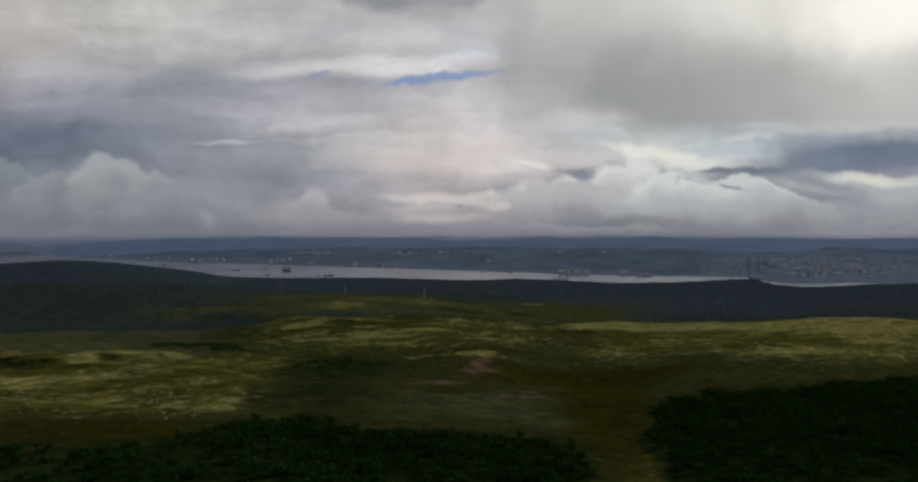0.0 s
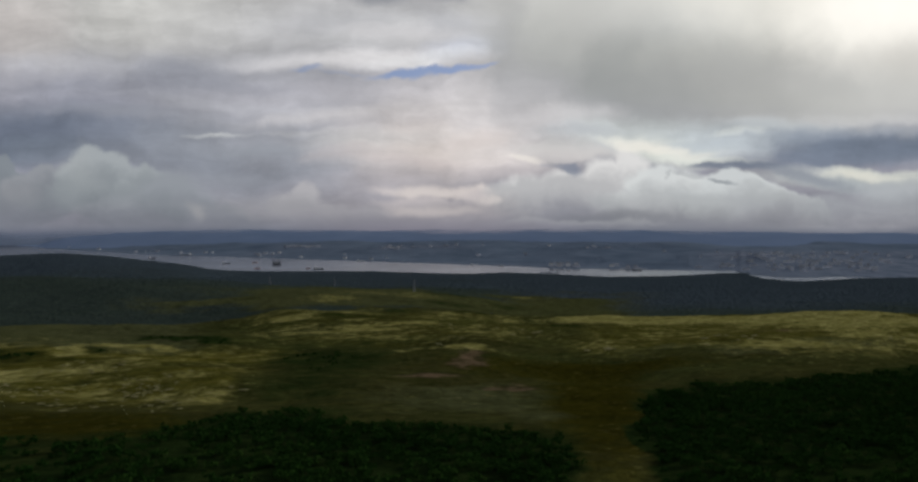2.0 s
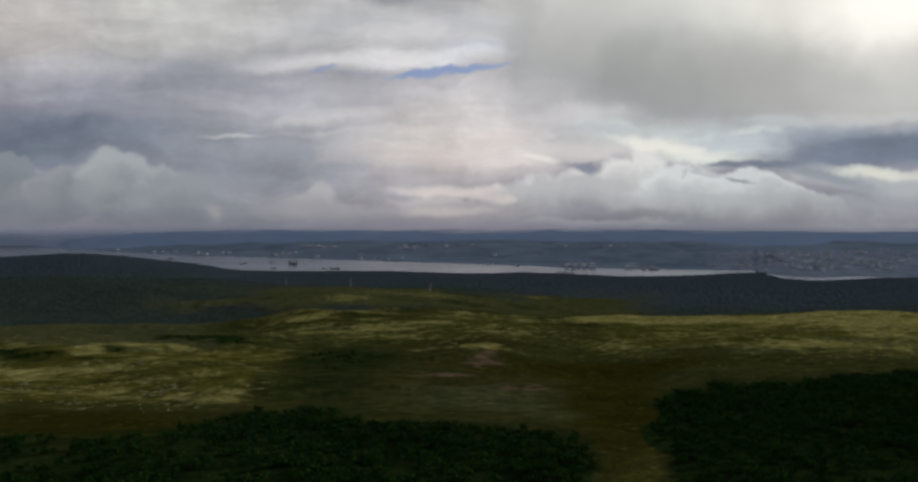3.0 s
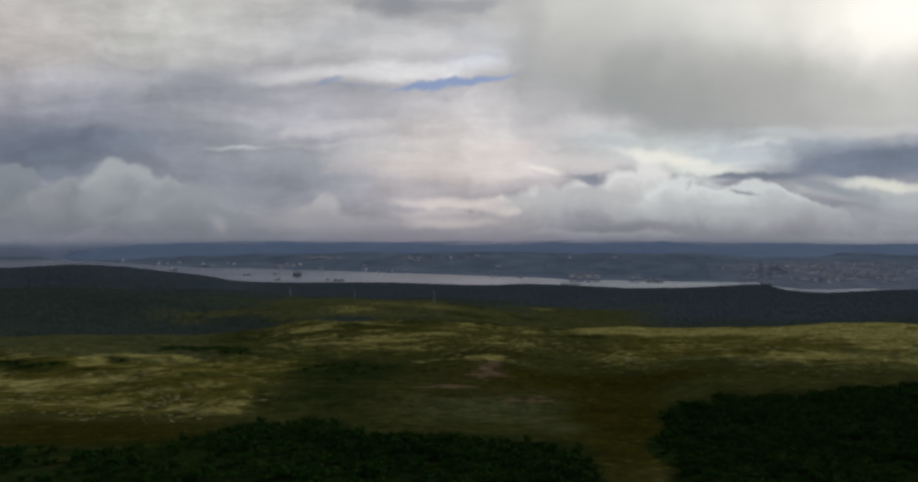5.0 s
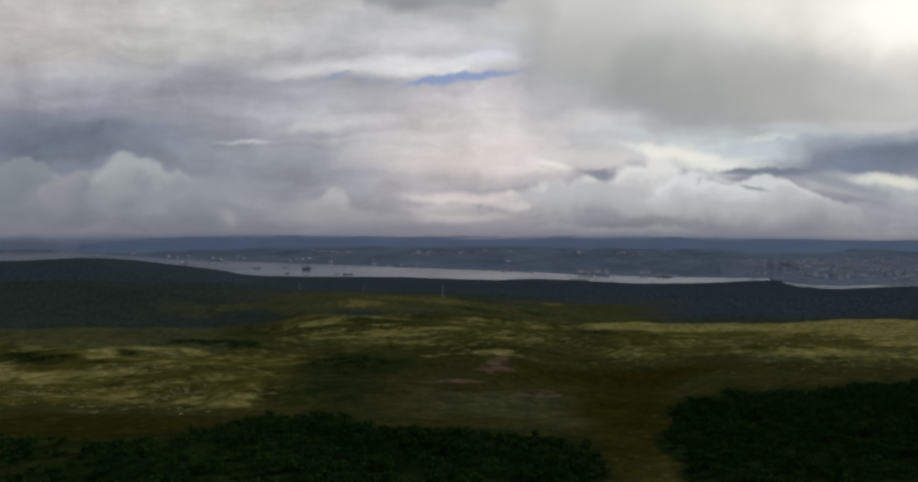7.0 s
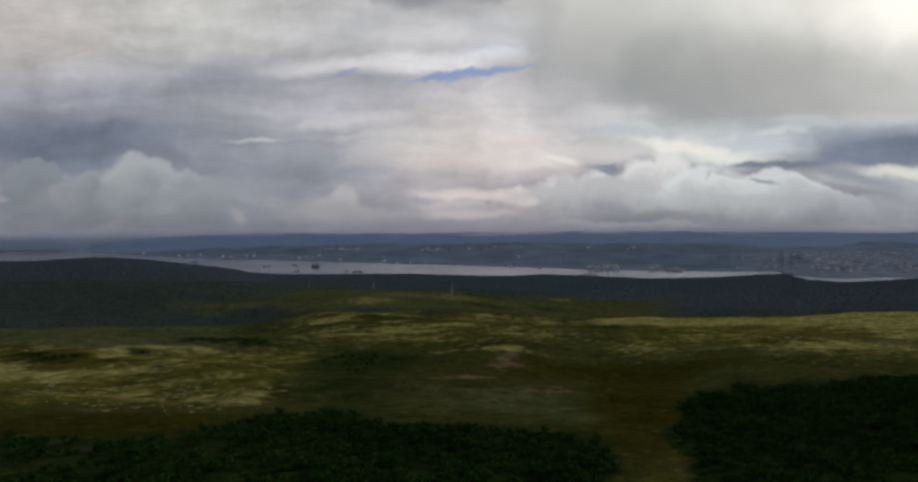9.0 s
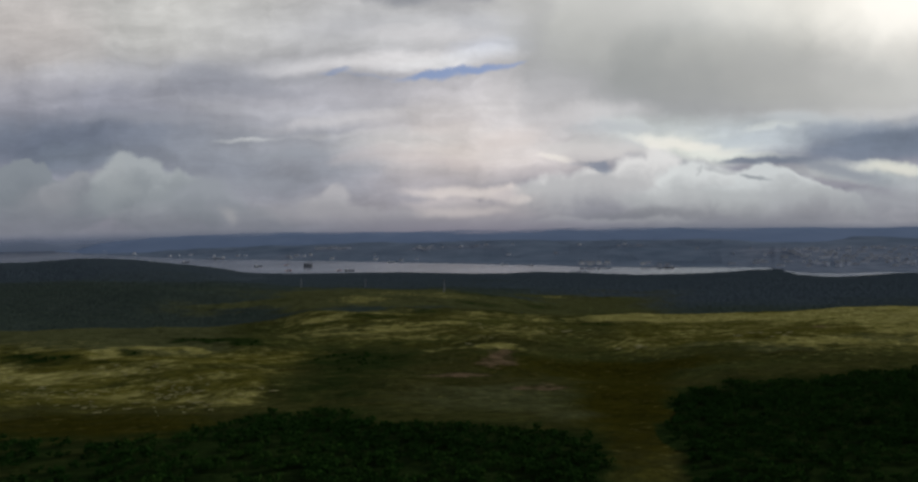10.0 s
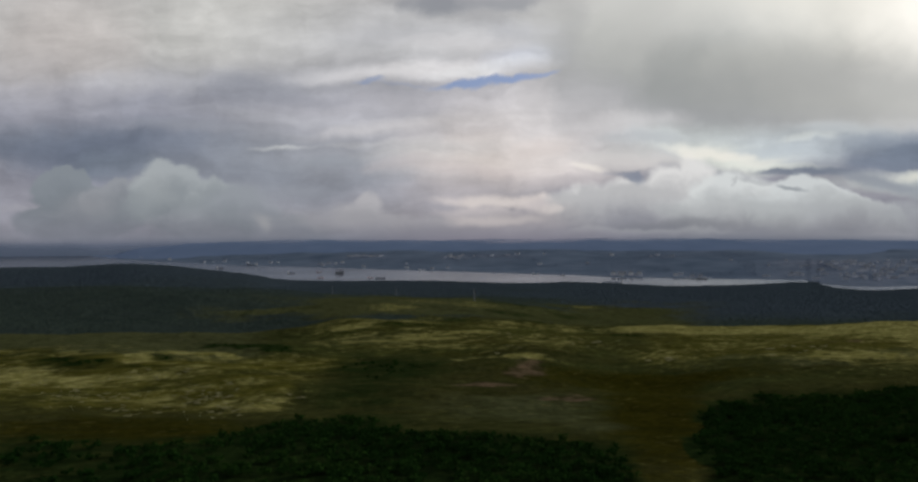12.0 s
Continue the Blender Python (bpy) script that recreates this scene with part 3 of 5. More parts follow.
# tree colour made bluish and pale to hold the haze
HAZED_TREES = material("hazed_trees", ((0.057, 0.076, 0.086), (0.074, 0.096, 0.106)), 0.008, vary=0.03, gloss=0.0)
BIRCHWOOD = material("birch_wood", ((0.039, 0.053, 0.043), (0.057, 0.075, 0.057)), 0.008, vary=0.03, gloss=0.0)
ROCK = material("lichen_rock", ((0.28, 0.26, 0.12), (0.42, 0.39, 0.20), (0.60, 0.57, 0.34)), 1.5, bump=0.05, vary=0.3)
CRUST = material("crusted_rock", ((0.12, 0.107, 0.040), (0.20, 0.18, 0.075), (0.32, 0.29, 0.14)), 0.9, bump=0.04, vary=0.4)
STEEL = material("galvanised_steel", ((0.26, 0.27, 0.28), (0.36, 0.37, 0.38)), 2, rough=0.6)
PLASTER = material("pale_plaster", ((0.44, 0.47, 0.52), (0.70, 0.73, 0.78)), 0.3, vary=0.35)
# concrete lifted and made bluish, distance haze included in the colour
BRICK = material("weathered_concrete", ((0.40, 0.43, 0.48), (0.54, 0.57, 0.62)), 0.3, vary=0.3)
ROOF = material("sheet_metal_roof", ((0.22, 0.23, 0.245), (0.34, 0.35, 0.36)), 0.5)
# dark paint lightened to include the haze over the bay
HULL_DARK = material("dark_hull_paint", ((0.11, 0.12, 0.14), (0.16, 0.165, 0.18)), 0.3, rough=0.5)
HULL_RED = material("red_hull_paint", ((0.22, 0.05, 0.04), (0.32, 0.09, 0.06)), 0.3, rough=0.5)
WHITE = material("white_ship_paint", ((0.74, 0.74, 0.73), (0.84, 0.84, 0.83)), 0.4, rough=0.5)
GLASS = material("dark_window_glass", ((0.02, 0.025, 0.03), (0.05, 0.055, 0.06)), 0.5, rough=0.15)


# ---- the land ----
def lattice(ix, iy, seed):
    n = (ix.astype(np.int64) * 374761393 + iy.astype(np.int64) * 668265263 + seed * 974634541) & 0xFFFFFFFF
    n = ((n ^ (n >> 13)) * 1274126177) & 0xFFFFFFFF
    return ((n ^ (n >> 16)) & 0xFFFF) / 65535.0


def value_noise(x, y, seed):
    ix, iy = np.floor(x), np.floor(y)
    fx, fy = x - ix, y - iy
    fx, fy = fx * fx * (3 - 2 * fx), fy * fy * (3 - 2 * fy)
    a, b = lattice(ix, iy, seed), lattice(ix + 1, iy, seed)
    c, d = lattice(ix, iy + 1, seed), lattice(ix + 1, iy + 1, seed)
    return (a + (b - a) * fx) * (1 - fy) + (c + (d - c) * fx) * fy


def rough_noise(x, y, size, octaves=4, seed=0):
    """Noise about 0, within one, whose widest waves are `size` metres long."""
    total, amp, norm = 0.0, 1.0, 0.0
    for k in range(octaves):
        total = total + amp * (value_noise(x * 2 ** k / size + 17.3 * k, y * 2 ** k / size - 9.1 * k, seed + k) * 2 - 1)
        norm, amp = norm + amp, amp * 0.5
    return total / norm


def smooth(x, a, b):
    s = np.clip((x - a) / (b - a), 0, 1)
    return s * s * (3 - 2 * s)


def bearing(x, y):
    """The tangent of the bearing from straight ahead, and the distance ahead."""
    az = np.clip(np.arctan2(x, y), -0.96, 0.96)
    return np.tan(az), np.hypot(x, y) * np.cos(az)


def near_shore(u):
    return 0.987 * np.interp(u, (-0.6, -0.306, -0.271, -0.215, -0.095, -0.024, 0.032, 0.068, 0.124, 0.188, 0.258, 0.294, 0.329, 0.347, 0.353, 0.360, 0.364, 0.382, 0.414, 0.435, 0.470, 0.506, 0.6),
                     (2950, 2800, 2683, 2641, 2655, 2562, 2549, 2601, 2536, 2427, 2451, 2499, 2575, 2588, 2594, 2594, 2499, 2360, 2276, 2276, 2328, 2382, 2420))


def far_shore(u):
    return 0.99 * np.interp(u, (-0.6, -0.525, -0.490, -0.483, -0.455, -0.412, -0.370, -0.342, -0.306, -0.271, -0.236, -0.201, -0.165, -0.130, -0.088, -0.024, 0.032, 0.082, 0.117, 0.153, 0.223, 0.258, 0.347, 0.353, 0.360, 0.364, 0.400, 0.435, 0.470, 0.510, 0.514, 0.6),
                     (4800, 4800, 4800, 4270, 4190, 3950, 3730, 3630, 3570, 3520, 3444, 3376, 3310, 3247, 3166, 3071, 2964, 2896, 2816, 2770, 2726, 2711, 2669, 2560, 2560, 2510, 2396, 2376, 2420, 2400, 2400, 2400))


KNOLLS = ((-0.518, 560, 0.13, 70, 8), (-0.321, 640, 0.12, 60, 5), (-0.391, 500, 0.10, 60, 3), (0.484, 880, 0.11, 70, 9), (0.025, 610, 0.05, 45, 5),
          (0.138, 860, 0.07, 60, 3), (0.153, 480, 0.10, 70, -6), (-0.342, 720, 0.2, 50, -7), (-0.116, 760, 0.12, 90, 5), (-0.102, 1300, 0.14, 160, 10),
          (-0.370, 1350, 0.10, 150, 9), (-0.497, 1700, 0.14, 200, 8), (-0.285, 430, 0.08, 50, 3), (0.329, 620, 0.14, 60, 4))


def height(x, y):
    u, d = bearing(x, y)
    mid = np.interp(d, (0, 215, 380, 600, 900, 1100, 1400, 1700, 2000, 2300, 2550), (116, 113, 97, 85, 75, 62, 44, 27, 15, 6, 1.5))
    right = np.interp(d, (0, 215, 380, 600, 860, 930, 1100, 1300, 1600, 2000, 2300, 2550), (116, 113, 97, 84, 69.5, 65.5, 43, 33, 23, 12, 5, 1.5))
    left = np.interp(d, (0, 215, 380, 600, 760, 960, 1300, 1700, 2000, 2300, 2550), (116, 113, 97, 85, 77.5, 50, 48, 42, 25, 10, 1.5))
    z = mid + (right - mid) * smooth(u, -0.05, 0.12) + (left - mid) * smooth(-u, 0.18, 0.34)
    # the wooded hill that hides the bay
    crest = np.interp(u, (-0.9, -0.554, -0.483, -0.455, -0.412, -0.370, -0.328, -0.299, -0.257), (45, 61, 70, 70, 65, 54, 42, 28, 5))
    z = np.maximum(z, crest * np.exp(-((d - 2250) / 520) ** 2))
    # hummocks and swells
    near = 1 - smooth(d, 1500, 2300)
    z = z + near * (rough_noise(x, y, 260, 3, 3) * 4.0 + rough_noise(x, y, 60, 4, 5) * 2.8 + rough_noise(x, y, 14, 2, 6) * 0.5) * smooth(d, 100, 400)
    z = z + near * np.maximum(0, rough_noise(x, y, 420, 3, 8)) * 9 * smooth(d, 950, 1250) * smooth(-u, -0.1, 0.1)
    z = z + (1 - near) * rough_noise(x, y, 120, 3, 9) * 2.0
    # single knolls and hollows
    for ku, kd, wu, wd, lift in KNOLLS:
        z = z + lift * np.exp(-((u - ku) / wu) ** 2 - ((d - kd) / wd) ** 2)
    # the bay and the far side
    n, f = near_shore(u), far_shore(u)
    wobble = rough_noise(x, y, 90, 3, 12) * 10
    back = n + wobble - d
    bank = np.clip(back * 0.03 + np.maximum(back, 0) ** 3 / 3.4e6, -6, 400)
    z = np.where(d < n + wobble, np.minimum(z, np.maximum(bank, 0.6)), z)
    over = np.clip((d - f - wobble) * 0.05, -6, 400)
    rise = 3 + 42 * smooth(d, f + 150, f + 900) * (0.75 + 0.5 * rough_noise(x, y, 500, 3, 21)) + rough_noise(x, y, 160, 3, 23) * 5
    far = np.minimum(over, np.maximum(rise, 1.0))
    inside = np.minimum(bank, 0) * 0 - 6
    z = np.where(d > n + wobble, np.where(d < f + wobble, np.maximum(inside, np.maximum(bank, np.minimum(over, 0))), far), z)
    return z


def patch(u, d, u0, d0, wu, wd, much):
    """A share that is full inside an oval round a bearing and a distance, and falls off round its rim."""
    q = ((u - u0) / wu) ** 2 + ((d - d0) / wd) ** 2
    return much * np.exp(-q ** 1.5)


def strayed(x, y):
    """Bearing and distance, shifted to and fro so that no patch has an even rim."""
    u, d = bearing(x, y)
    u = u + (rough_noise(x, y, 70, 4, 51) * 16 + rough_noise(x, y, 16, 3, 52) * 4) / np.maximum(d, 150)
    d = d * (1 + 0.075 * rough_noise(x, y, 80, 4, 53) + 0.03 * rough_noise(x, y, 20, 3, 54))
    return u, d


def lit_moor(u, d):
    """The open moor of grass and lichen, sunlight put into its colours: one sheet beside the cloud shade, one along the
    brow.
    """
    shade_edge = np.interp(d, (310, 350, 389, 485, 575, 640), (-0.262, -0.258, -0.250, -0.223, -0.185, -0.12))
    west = smooth(shade_edge - u, -0.026, 0.034) * smooth(d, 316, 384) * (1 - smooth(d, 520, 620))
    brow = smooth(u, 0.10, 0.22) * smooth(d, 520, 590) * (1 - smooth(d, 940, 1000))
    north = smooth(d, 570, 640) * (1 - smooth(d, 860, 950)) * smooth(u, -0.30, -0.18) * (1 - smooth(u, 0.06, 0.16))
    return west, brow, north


def stripes(x, y, size, seed):
    along, across = 0.87 * x + 0.5 * y, 0.87 * y - 0.5 * x
    return rough_noise(along * 0.62, across, size, 4, seed)


def lichen_cover(x, y):
    u, d = strayed(x, y)
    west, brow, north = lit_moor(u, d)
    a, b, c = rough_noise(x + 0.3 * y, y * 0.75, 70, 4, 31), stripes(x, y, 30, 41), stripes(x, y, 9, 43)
    # more lichen on the sunlit sheets, which paints their brightness
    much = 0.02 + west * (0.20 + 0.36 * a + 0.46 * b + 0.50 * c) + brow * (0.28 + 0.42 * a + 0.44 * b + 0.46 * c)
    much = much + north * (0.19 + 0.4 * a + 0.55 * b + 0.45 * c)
    # pale crests and banks, each broken by hummocks
    bank = patch(u, d, -0.550, 460, 0.050, 14, 1.1) + patch(u, d, -0.615, 443, 0.050, 14, 1.0) + patch(u, d, -0.485, 456, 0.055, 11, 0.7) + patch(u, d, -0.55, 430, 0.06, 18, 0.4)
    bank = bank + patch(u, d, -0.455, 535, 0.020, 10, 0.60) + patch(u, d, -0.405, 566, 0.042, 12, 1.1) + patch(u, d, -0.365, 560, 0.025, 9, 0.8)
    bank = bank + patch(u, d, 0.014, 556, 0.030, 17, 0.75) + patch(u, d, -0.052, 562, 0.034, 12, 0.62) + patch(u, d, 0.055, 545, 0.03, 10, 0.3)
    bank = bank + patch(u, d, 0.155, 880, 0.035, 40, 0.75) + patch(u, d, 0.30, 862, 0.17, 60, 0.85) + patch(u, d, 0.475, 840, 0.11, 90, 0.9)
    bank = bank + patch(u, d, 0.455, 760, 0.06, 26, 0.35) + patch(u, d, 0.50, 700, 0.06, 20, 0.30) + patch(u, d, 0.20, 830, 0.05, 26, 0.4)
    bank = bank + patch(u, d, 0.44, 560, 0.12, 70, 0.24) + patch(u, d, 0.0, 690, 0.09, 70, 0.22) + patch(u, d, 0.35, 565, 0.08, 30, 0.28) + patch(u, d, 0.52, 700, 0.08, 50, 0.3)
    bank = bank + patch(u, d, -0.14, 1120, 0.040, 55, 0.40) + patch(u, d, -0.10, 1230, 0.035, 50, 0.35) + patch(u, d, -0.03, 1200, 0.035, 70, 0.40)
    bank = bank + patch(u, d, -0.13, 800, 0.10, 22, 0.40) + patch(u, d, -0.05, 745, 0.10, 16, 0.35) + patch(u, d, 0.05, 820, 0.07, 22, 0.32)
    bank = bank + patch(u, d, -0.42, 372, 0.05, 12, 0.30) + patch(u, d, -0.28, 366, 0.035, 9, 0.16) + patch(u, d, -0.36, 352, 0.05, 8, 0.15)
    bank = bank + patch(u, d, 0.09, 1500, 0.015, 60, 0.5) + patch(u, d, -0.26, 640, 0.05, 10, 0.35) + patch(u, d, -0.21, 690, 0.06, 12, 0.35)
    much = much + bank * np.clip(1.05 + 0.8 * c + 0.5 * b, 0.6, 1.5)
    return np.clip(much, 0, 1)


def scrub_cover(x, y):
    u, d = strayed(x, y)
    clump = rough_noise(x, y * 0.7, 26, 4, 58)
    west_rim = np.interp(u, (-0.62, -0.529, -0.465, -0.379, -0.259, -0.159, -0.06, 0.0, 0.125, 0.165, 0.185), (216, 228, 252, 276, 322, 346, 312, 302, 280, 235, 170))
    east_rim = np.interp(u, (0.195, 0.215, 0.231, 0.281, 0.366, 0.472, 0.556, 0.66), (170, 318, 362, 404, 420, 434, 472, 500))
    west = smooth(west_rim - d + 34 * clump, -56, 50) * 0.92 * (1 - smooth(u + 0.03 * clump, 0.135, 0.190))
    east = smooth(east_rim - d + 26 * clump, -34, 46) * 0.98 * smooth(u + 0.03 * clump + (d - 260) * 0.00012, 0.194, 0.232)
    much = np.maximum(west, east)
    # dark copses on the moor
    for u0, d0, wu, wd, most in ((-0.330, 600, 0.055, 14, 0.80), (-0.275, 592, 0.036, 14, 0.85), (-0.53, 505, 0.065, 17, 0.62), (-0.455, 500, 0.040, 13, 0.55),
                                 (-0.425, 548, 0.020, 7, 0.66), (0.130, 770, 0.060, 14, 0.62), (-0.12, 560, 0.050, 14, 0.56), (0.03, 640, 0.08, 12, 0.50),
                                 (-0.08, 640, 0.06, 12, 0.5), (0.35, 640, 0.05, 14, 0.40), (-0.15, 520, 0.05, 12, 0.5)):
        much = np.maximum(much, patch(u, d, u0, d0, wu, wd, most) * (1 + 0.35 * clump))
    much = np.maximum(much, patch(u, d, -0.56, 240, 0.15, 50, 0.72))
    # broad dark ground in mid-moor: cloud shade painted as scrub colour
    much = np.maximum(much, patch(u, d, -0.15, 505, 0.09, 95, 0.60) + patch(u, d, -0.17, 385, 0.08, 45, 0.40) + patch(u, d, 0.0, 560, 0.3, 60, 0.08))
    thin = smooth(rough_noise(x, y * 0.8, 90, 5, 61), 0.12, 0.5) * 0.5 * (1 - 0.85 * lit_moor(u, d)[1]) * smooth(d, 470, 560) * (1 - smooth(d, 1500, 1800))
    return np.clip(np.maximum(much, thin), 0, 0.97)


def forest_cover(x, y):
    u, d = strayed(x, y)
    a = rough_noise(x, y, 260, 4, 73)
    much = smooth(d + 120 * a, 1480, 1800)
    much = np.maximum(much, smooth(u + 0.05 * a, 0.12, 0.30) * smooth(d, 950, 1040))
    much = np.maximum(much, smooth(-u + 0.04 * a, 0.18, 0.25) * smooth(d + 120 * rough_noise(x, y, 110, 4, 75), 790, 930))
    much = np.maximum(much, patch(u, d, -0.14, 960, 0.13, 66, 0.95))
    much = np.maximum(much, patch(u, d, 0.09, 1010, 0.07, 60, 0.8))
    much = np.maximum(much, smooth(rough_noise(x, y * 1.5, 300, 4, 71), 0.1, 0.45) * smooth(d, 1200, 1400) * 0.8)
    for u0, d0, wu, wd, most in ((-0.235, 1150, 0.080, 60, 0.5), (-0.20, 985, 0.07, 40, 0.35), (-0.31, 1130, 0.085, 75, 0.62), (-0.22, 1400, 0.15, 200, 0.35), (-0.14, 1150, 0.05, 75, 0.9), (-0.03, 1200, 0.05, 90, 0.7)):
        much = much - patch(u, d, u0, d0, wu, wd, most)
    return np.clip(much, 0, 1)


def peat_cover(x, y):
    u, d = strayed(x, y)
    much = 0.06 * rough_noise(x, y * 0.8, 50, 4, 81)
    return np.clip(much + patch(u, d, 0.022, 512, 0.020, 34, 0.62) + patch(u, d, -0.020, 446, 0.050, 9, 0.66) + patch(u, d, 0.075, 392, 0.050, 7, 0.55)
                   + patch(u, d, 0.40, 705, 0.03, 8, 0.5), 0, 1)


def covers(x, y):
    """How much lichen, scrub, forest and bare peat grows at a place."""
    scrub = scrub_cover(x, y)
    return lichen_cover(x, y) * (1 - smooth(scrub, 0.25, 0.65)), scrub, forest_cover(x, y), peat_cover(x, y)


def moor_covers(x, y):
    """How much rusty heather, grey willow, yellow sedges and painted forest haze there is at a place."""
    u, d = strayed(x, y)
    west, brow, north = lit_moor(u, d)
    n = rough_noise(x, y, 60, 4, 91)
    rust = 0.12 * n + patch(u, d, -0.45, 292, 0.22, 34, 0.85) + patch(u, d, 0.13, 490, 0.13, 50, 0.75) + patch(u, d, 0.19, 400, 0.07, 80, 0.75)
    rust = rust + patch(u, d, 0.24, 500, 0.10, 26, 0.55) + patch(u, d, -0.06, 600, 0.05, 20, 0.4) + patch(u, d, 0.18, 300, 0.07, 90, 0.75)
    willow = patch(u, d, 0.02, 368, 0.11, 34, 0.72) + patch(u, d, 0.105, 322, 0.05, 20, 0.62)
    willow = willow + patch(u, d, 0.27, 572, 0.08, 24, 0.62) + patch(u, d, 0.37, 540, 0.06, 22, 0.58) + patch(u, d, 0.49, 600, 0.07, 40, 0.62) + 0.2 * brow * n
    willow = willow + 0.75 * smooth(-u, 0.26, 0.34) * smooth(d, 520, 560) + patch(u, d, -0.2, 680, 0.1, 60, 0.4)
    # not a plant patch: greys the moor with distance to imitate haze
    willow = willow + 0.72 * smooth(d, 760, 1050) * (1 - brow) * (1 - 0.30 * smooth(u, -0.1, 0.05))
    # follows the sunlit sheets; the path below has this yellow of its own
    lit_sedge = west * (0.56 + 0.3 * n + 0.5 * stripes(x, y, 22, 47)) + brow * 0.50 + north * 0.30
    lit_sedge = lit_sedge + patch(u, d, 0.172, 308, 0.026, 16, 0.62) + patch(u, d, 0.200, 225, 0.022, 24, 0.36)
    # grows with distance and to the right: haze put into the forest colour
    haze_share = np.maximum(smooth(d + 400 * rough_noise(x, y, 300, 4, 95), 1500, 2100), smooth(u, 0.02, 0.16) * smooth(d, 1150, 1500))
    return tuple(np.clip(v, 0, 1) for v in (rust, willow, lit_sedge, haze_share))


def town_share(u, drop):
    """How much of the far side is built up, by bearing and by the fall of the line of sight."""
    much = smooth(u, 0.27, 0.34) * smooth(drop, 0.040, 0.046) * 0.55
    for u0, d0, wu, wd, most in ((-0.177, 0.0402, 0.030, 0.0016, 0.9), (-0.068, 0.0408, 0.020, 0.0024, 1.0), (-0.018, 0.0390, 0.040, 0.0020, 1.0), (0.190, 0.0398, 0.022, 0.0016, 0.7),
                                 (-0.225, 0.0490, 0.030, 0.0022, 0.6), (0.140, 0.0625, 0.026, 0.0016, 0.6), (0.36, 0.0490, 0.05, 0.0040, 0.4), (0.21, 0.0640, 0.04, 0.0010, 0.4)):
        much = much + patch(u, drop, u0, d0, wu, wd, most)
    return np.clip(much, 0, 1)


def mesh_of(name, verts, faces, mat, smooth_shade=False):
    """A mesh from number arrays: all faces with the same count of corners."""
    me = bpy.data.meshes.new(name)
    verts, faces = np.asarray(verts, np.float32), np.asarray(faces, np.int32)
    k = faces.shape[1]
    me.vertices.add(len(verts))
    me.vertices.foreach_set("co", verts.ravel())
    me.loops.add(faces.size)
    me.loops.foreach_set("vertex_index", faces.ravel())
    me.polygons.add(len(faces))
    me.polygons.foreach_set("loop_start", np.arange(len(faces), dtype=np.int32) * k)
    me.polygons.foreach_set("use_smooth", np.full(len(faces), smooth_shade))
    me.update(calc_edges=True)
    me.materials.append(mat)
    return me


def build_ground():
    az = np.radians(np.concatenate([np.arange(-180, -38, 4.0), np.arange(-38, 38, 0.1), np.arange(38, 180, 4.0)]))
    ring = np.concatenate([np.linspace(0.02, 150, 18), 150 * np.exp(np.linspace(0, math.log(7000 / 150), 521))[1:]])
    R, A = np.meshgrid(ring, az, indexing="ij")
    X, Y = R * np.sin(A), R * np.cos(A)
    Z = height(X, Y)
    verts = np.stack([X, Y, Z], -1).reshape(-1, 3)
    n, m = R.shape
    i, j = np.meshgrid(np.arange(n - 1), np.arange(m), indexing="ij")
    k = (j + 1) % m
    faces = np.stack([i * m + j, i * m + k, (i + 1) * m + k, (i + 1) * m + j], -1).reshape(-1, 4)[:, ::-1]
    me = mesh_of("ground", verts, faces, TUNDRA, True)
    # land beyond the bay takes the haze-painted colour
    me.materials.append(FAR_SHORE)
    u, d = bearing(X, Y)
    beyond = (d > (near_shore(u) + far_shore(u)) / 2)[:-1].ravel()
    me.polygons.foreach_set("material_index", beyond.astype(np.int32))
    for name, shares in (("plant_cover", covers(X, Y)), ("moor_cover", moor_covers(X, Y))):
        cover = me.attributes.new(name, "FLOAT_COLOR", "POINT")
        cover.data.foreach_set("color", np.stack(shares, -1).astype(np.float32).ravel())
    built = me.attributes.new("built_up", "FLOAT", "POINT")
    built.data.foreach_set("value", town_share(u, (180.0 - Z) / np.maximum(d, 1)).astype(np.float32).ravel())
    return tagged(new("ground", me), "rolling tundra with pale lichen, dark heath and scrub", "ground", kind="structure")


def build_water():
    bm = bmesh.new()
    bmesh.ops.create_grid(bm, x_segments=8, y_segments=8, size=1)
    for v in bm.verts:
        v.co = Vector((v.co.x * 4200, 3550 + v.co.y * 1350, 0))
    me = bpy.data.meshes.new("water")
    bm.to_mesh(me)
    bm.free()
    me.materials.append(WATER)
    return tagged(new("water", me), "calm grey water of a long sea bay", "water", kind="structure")


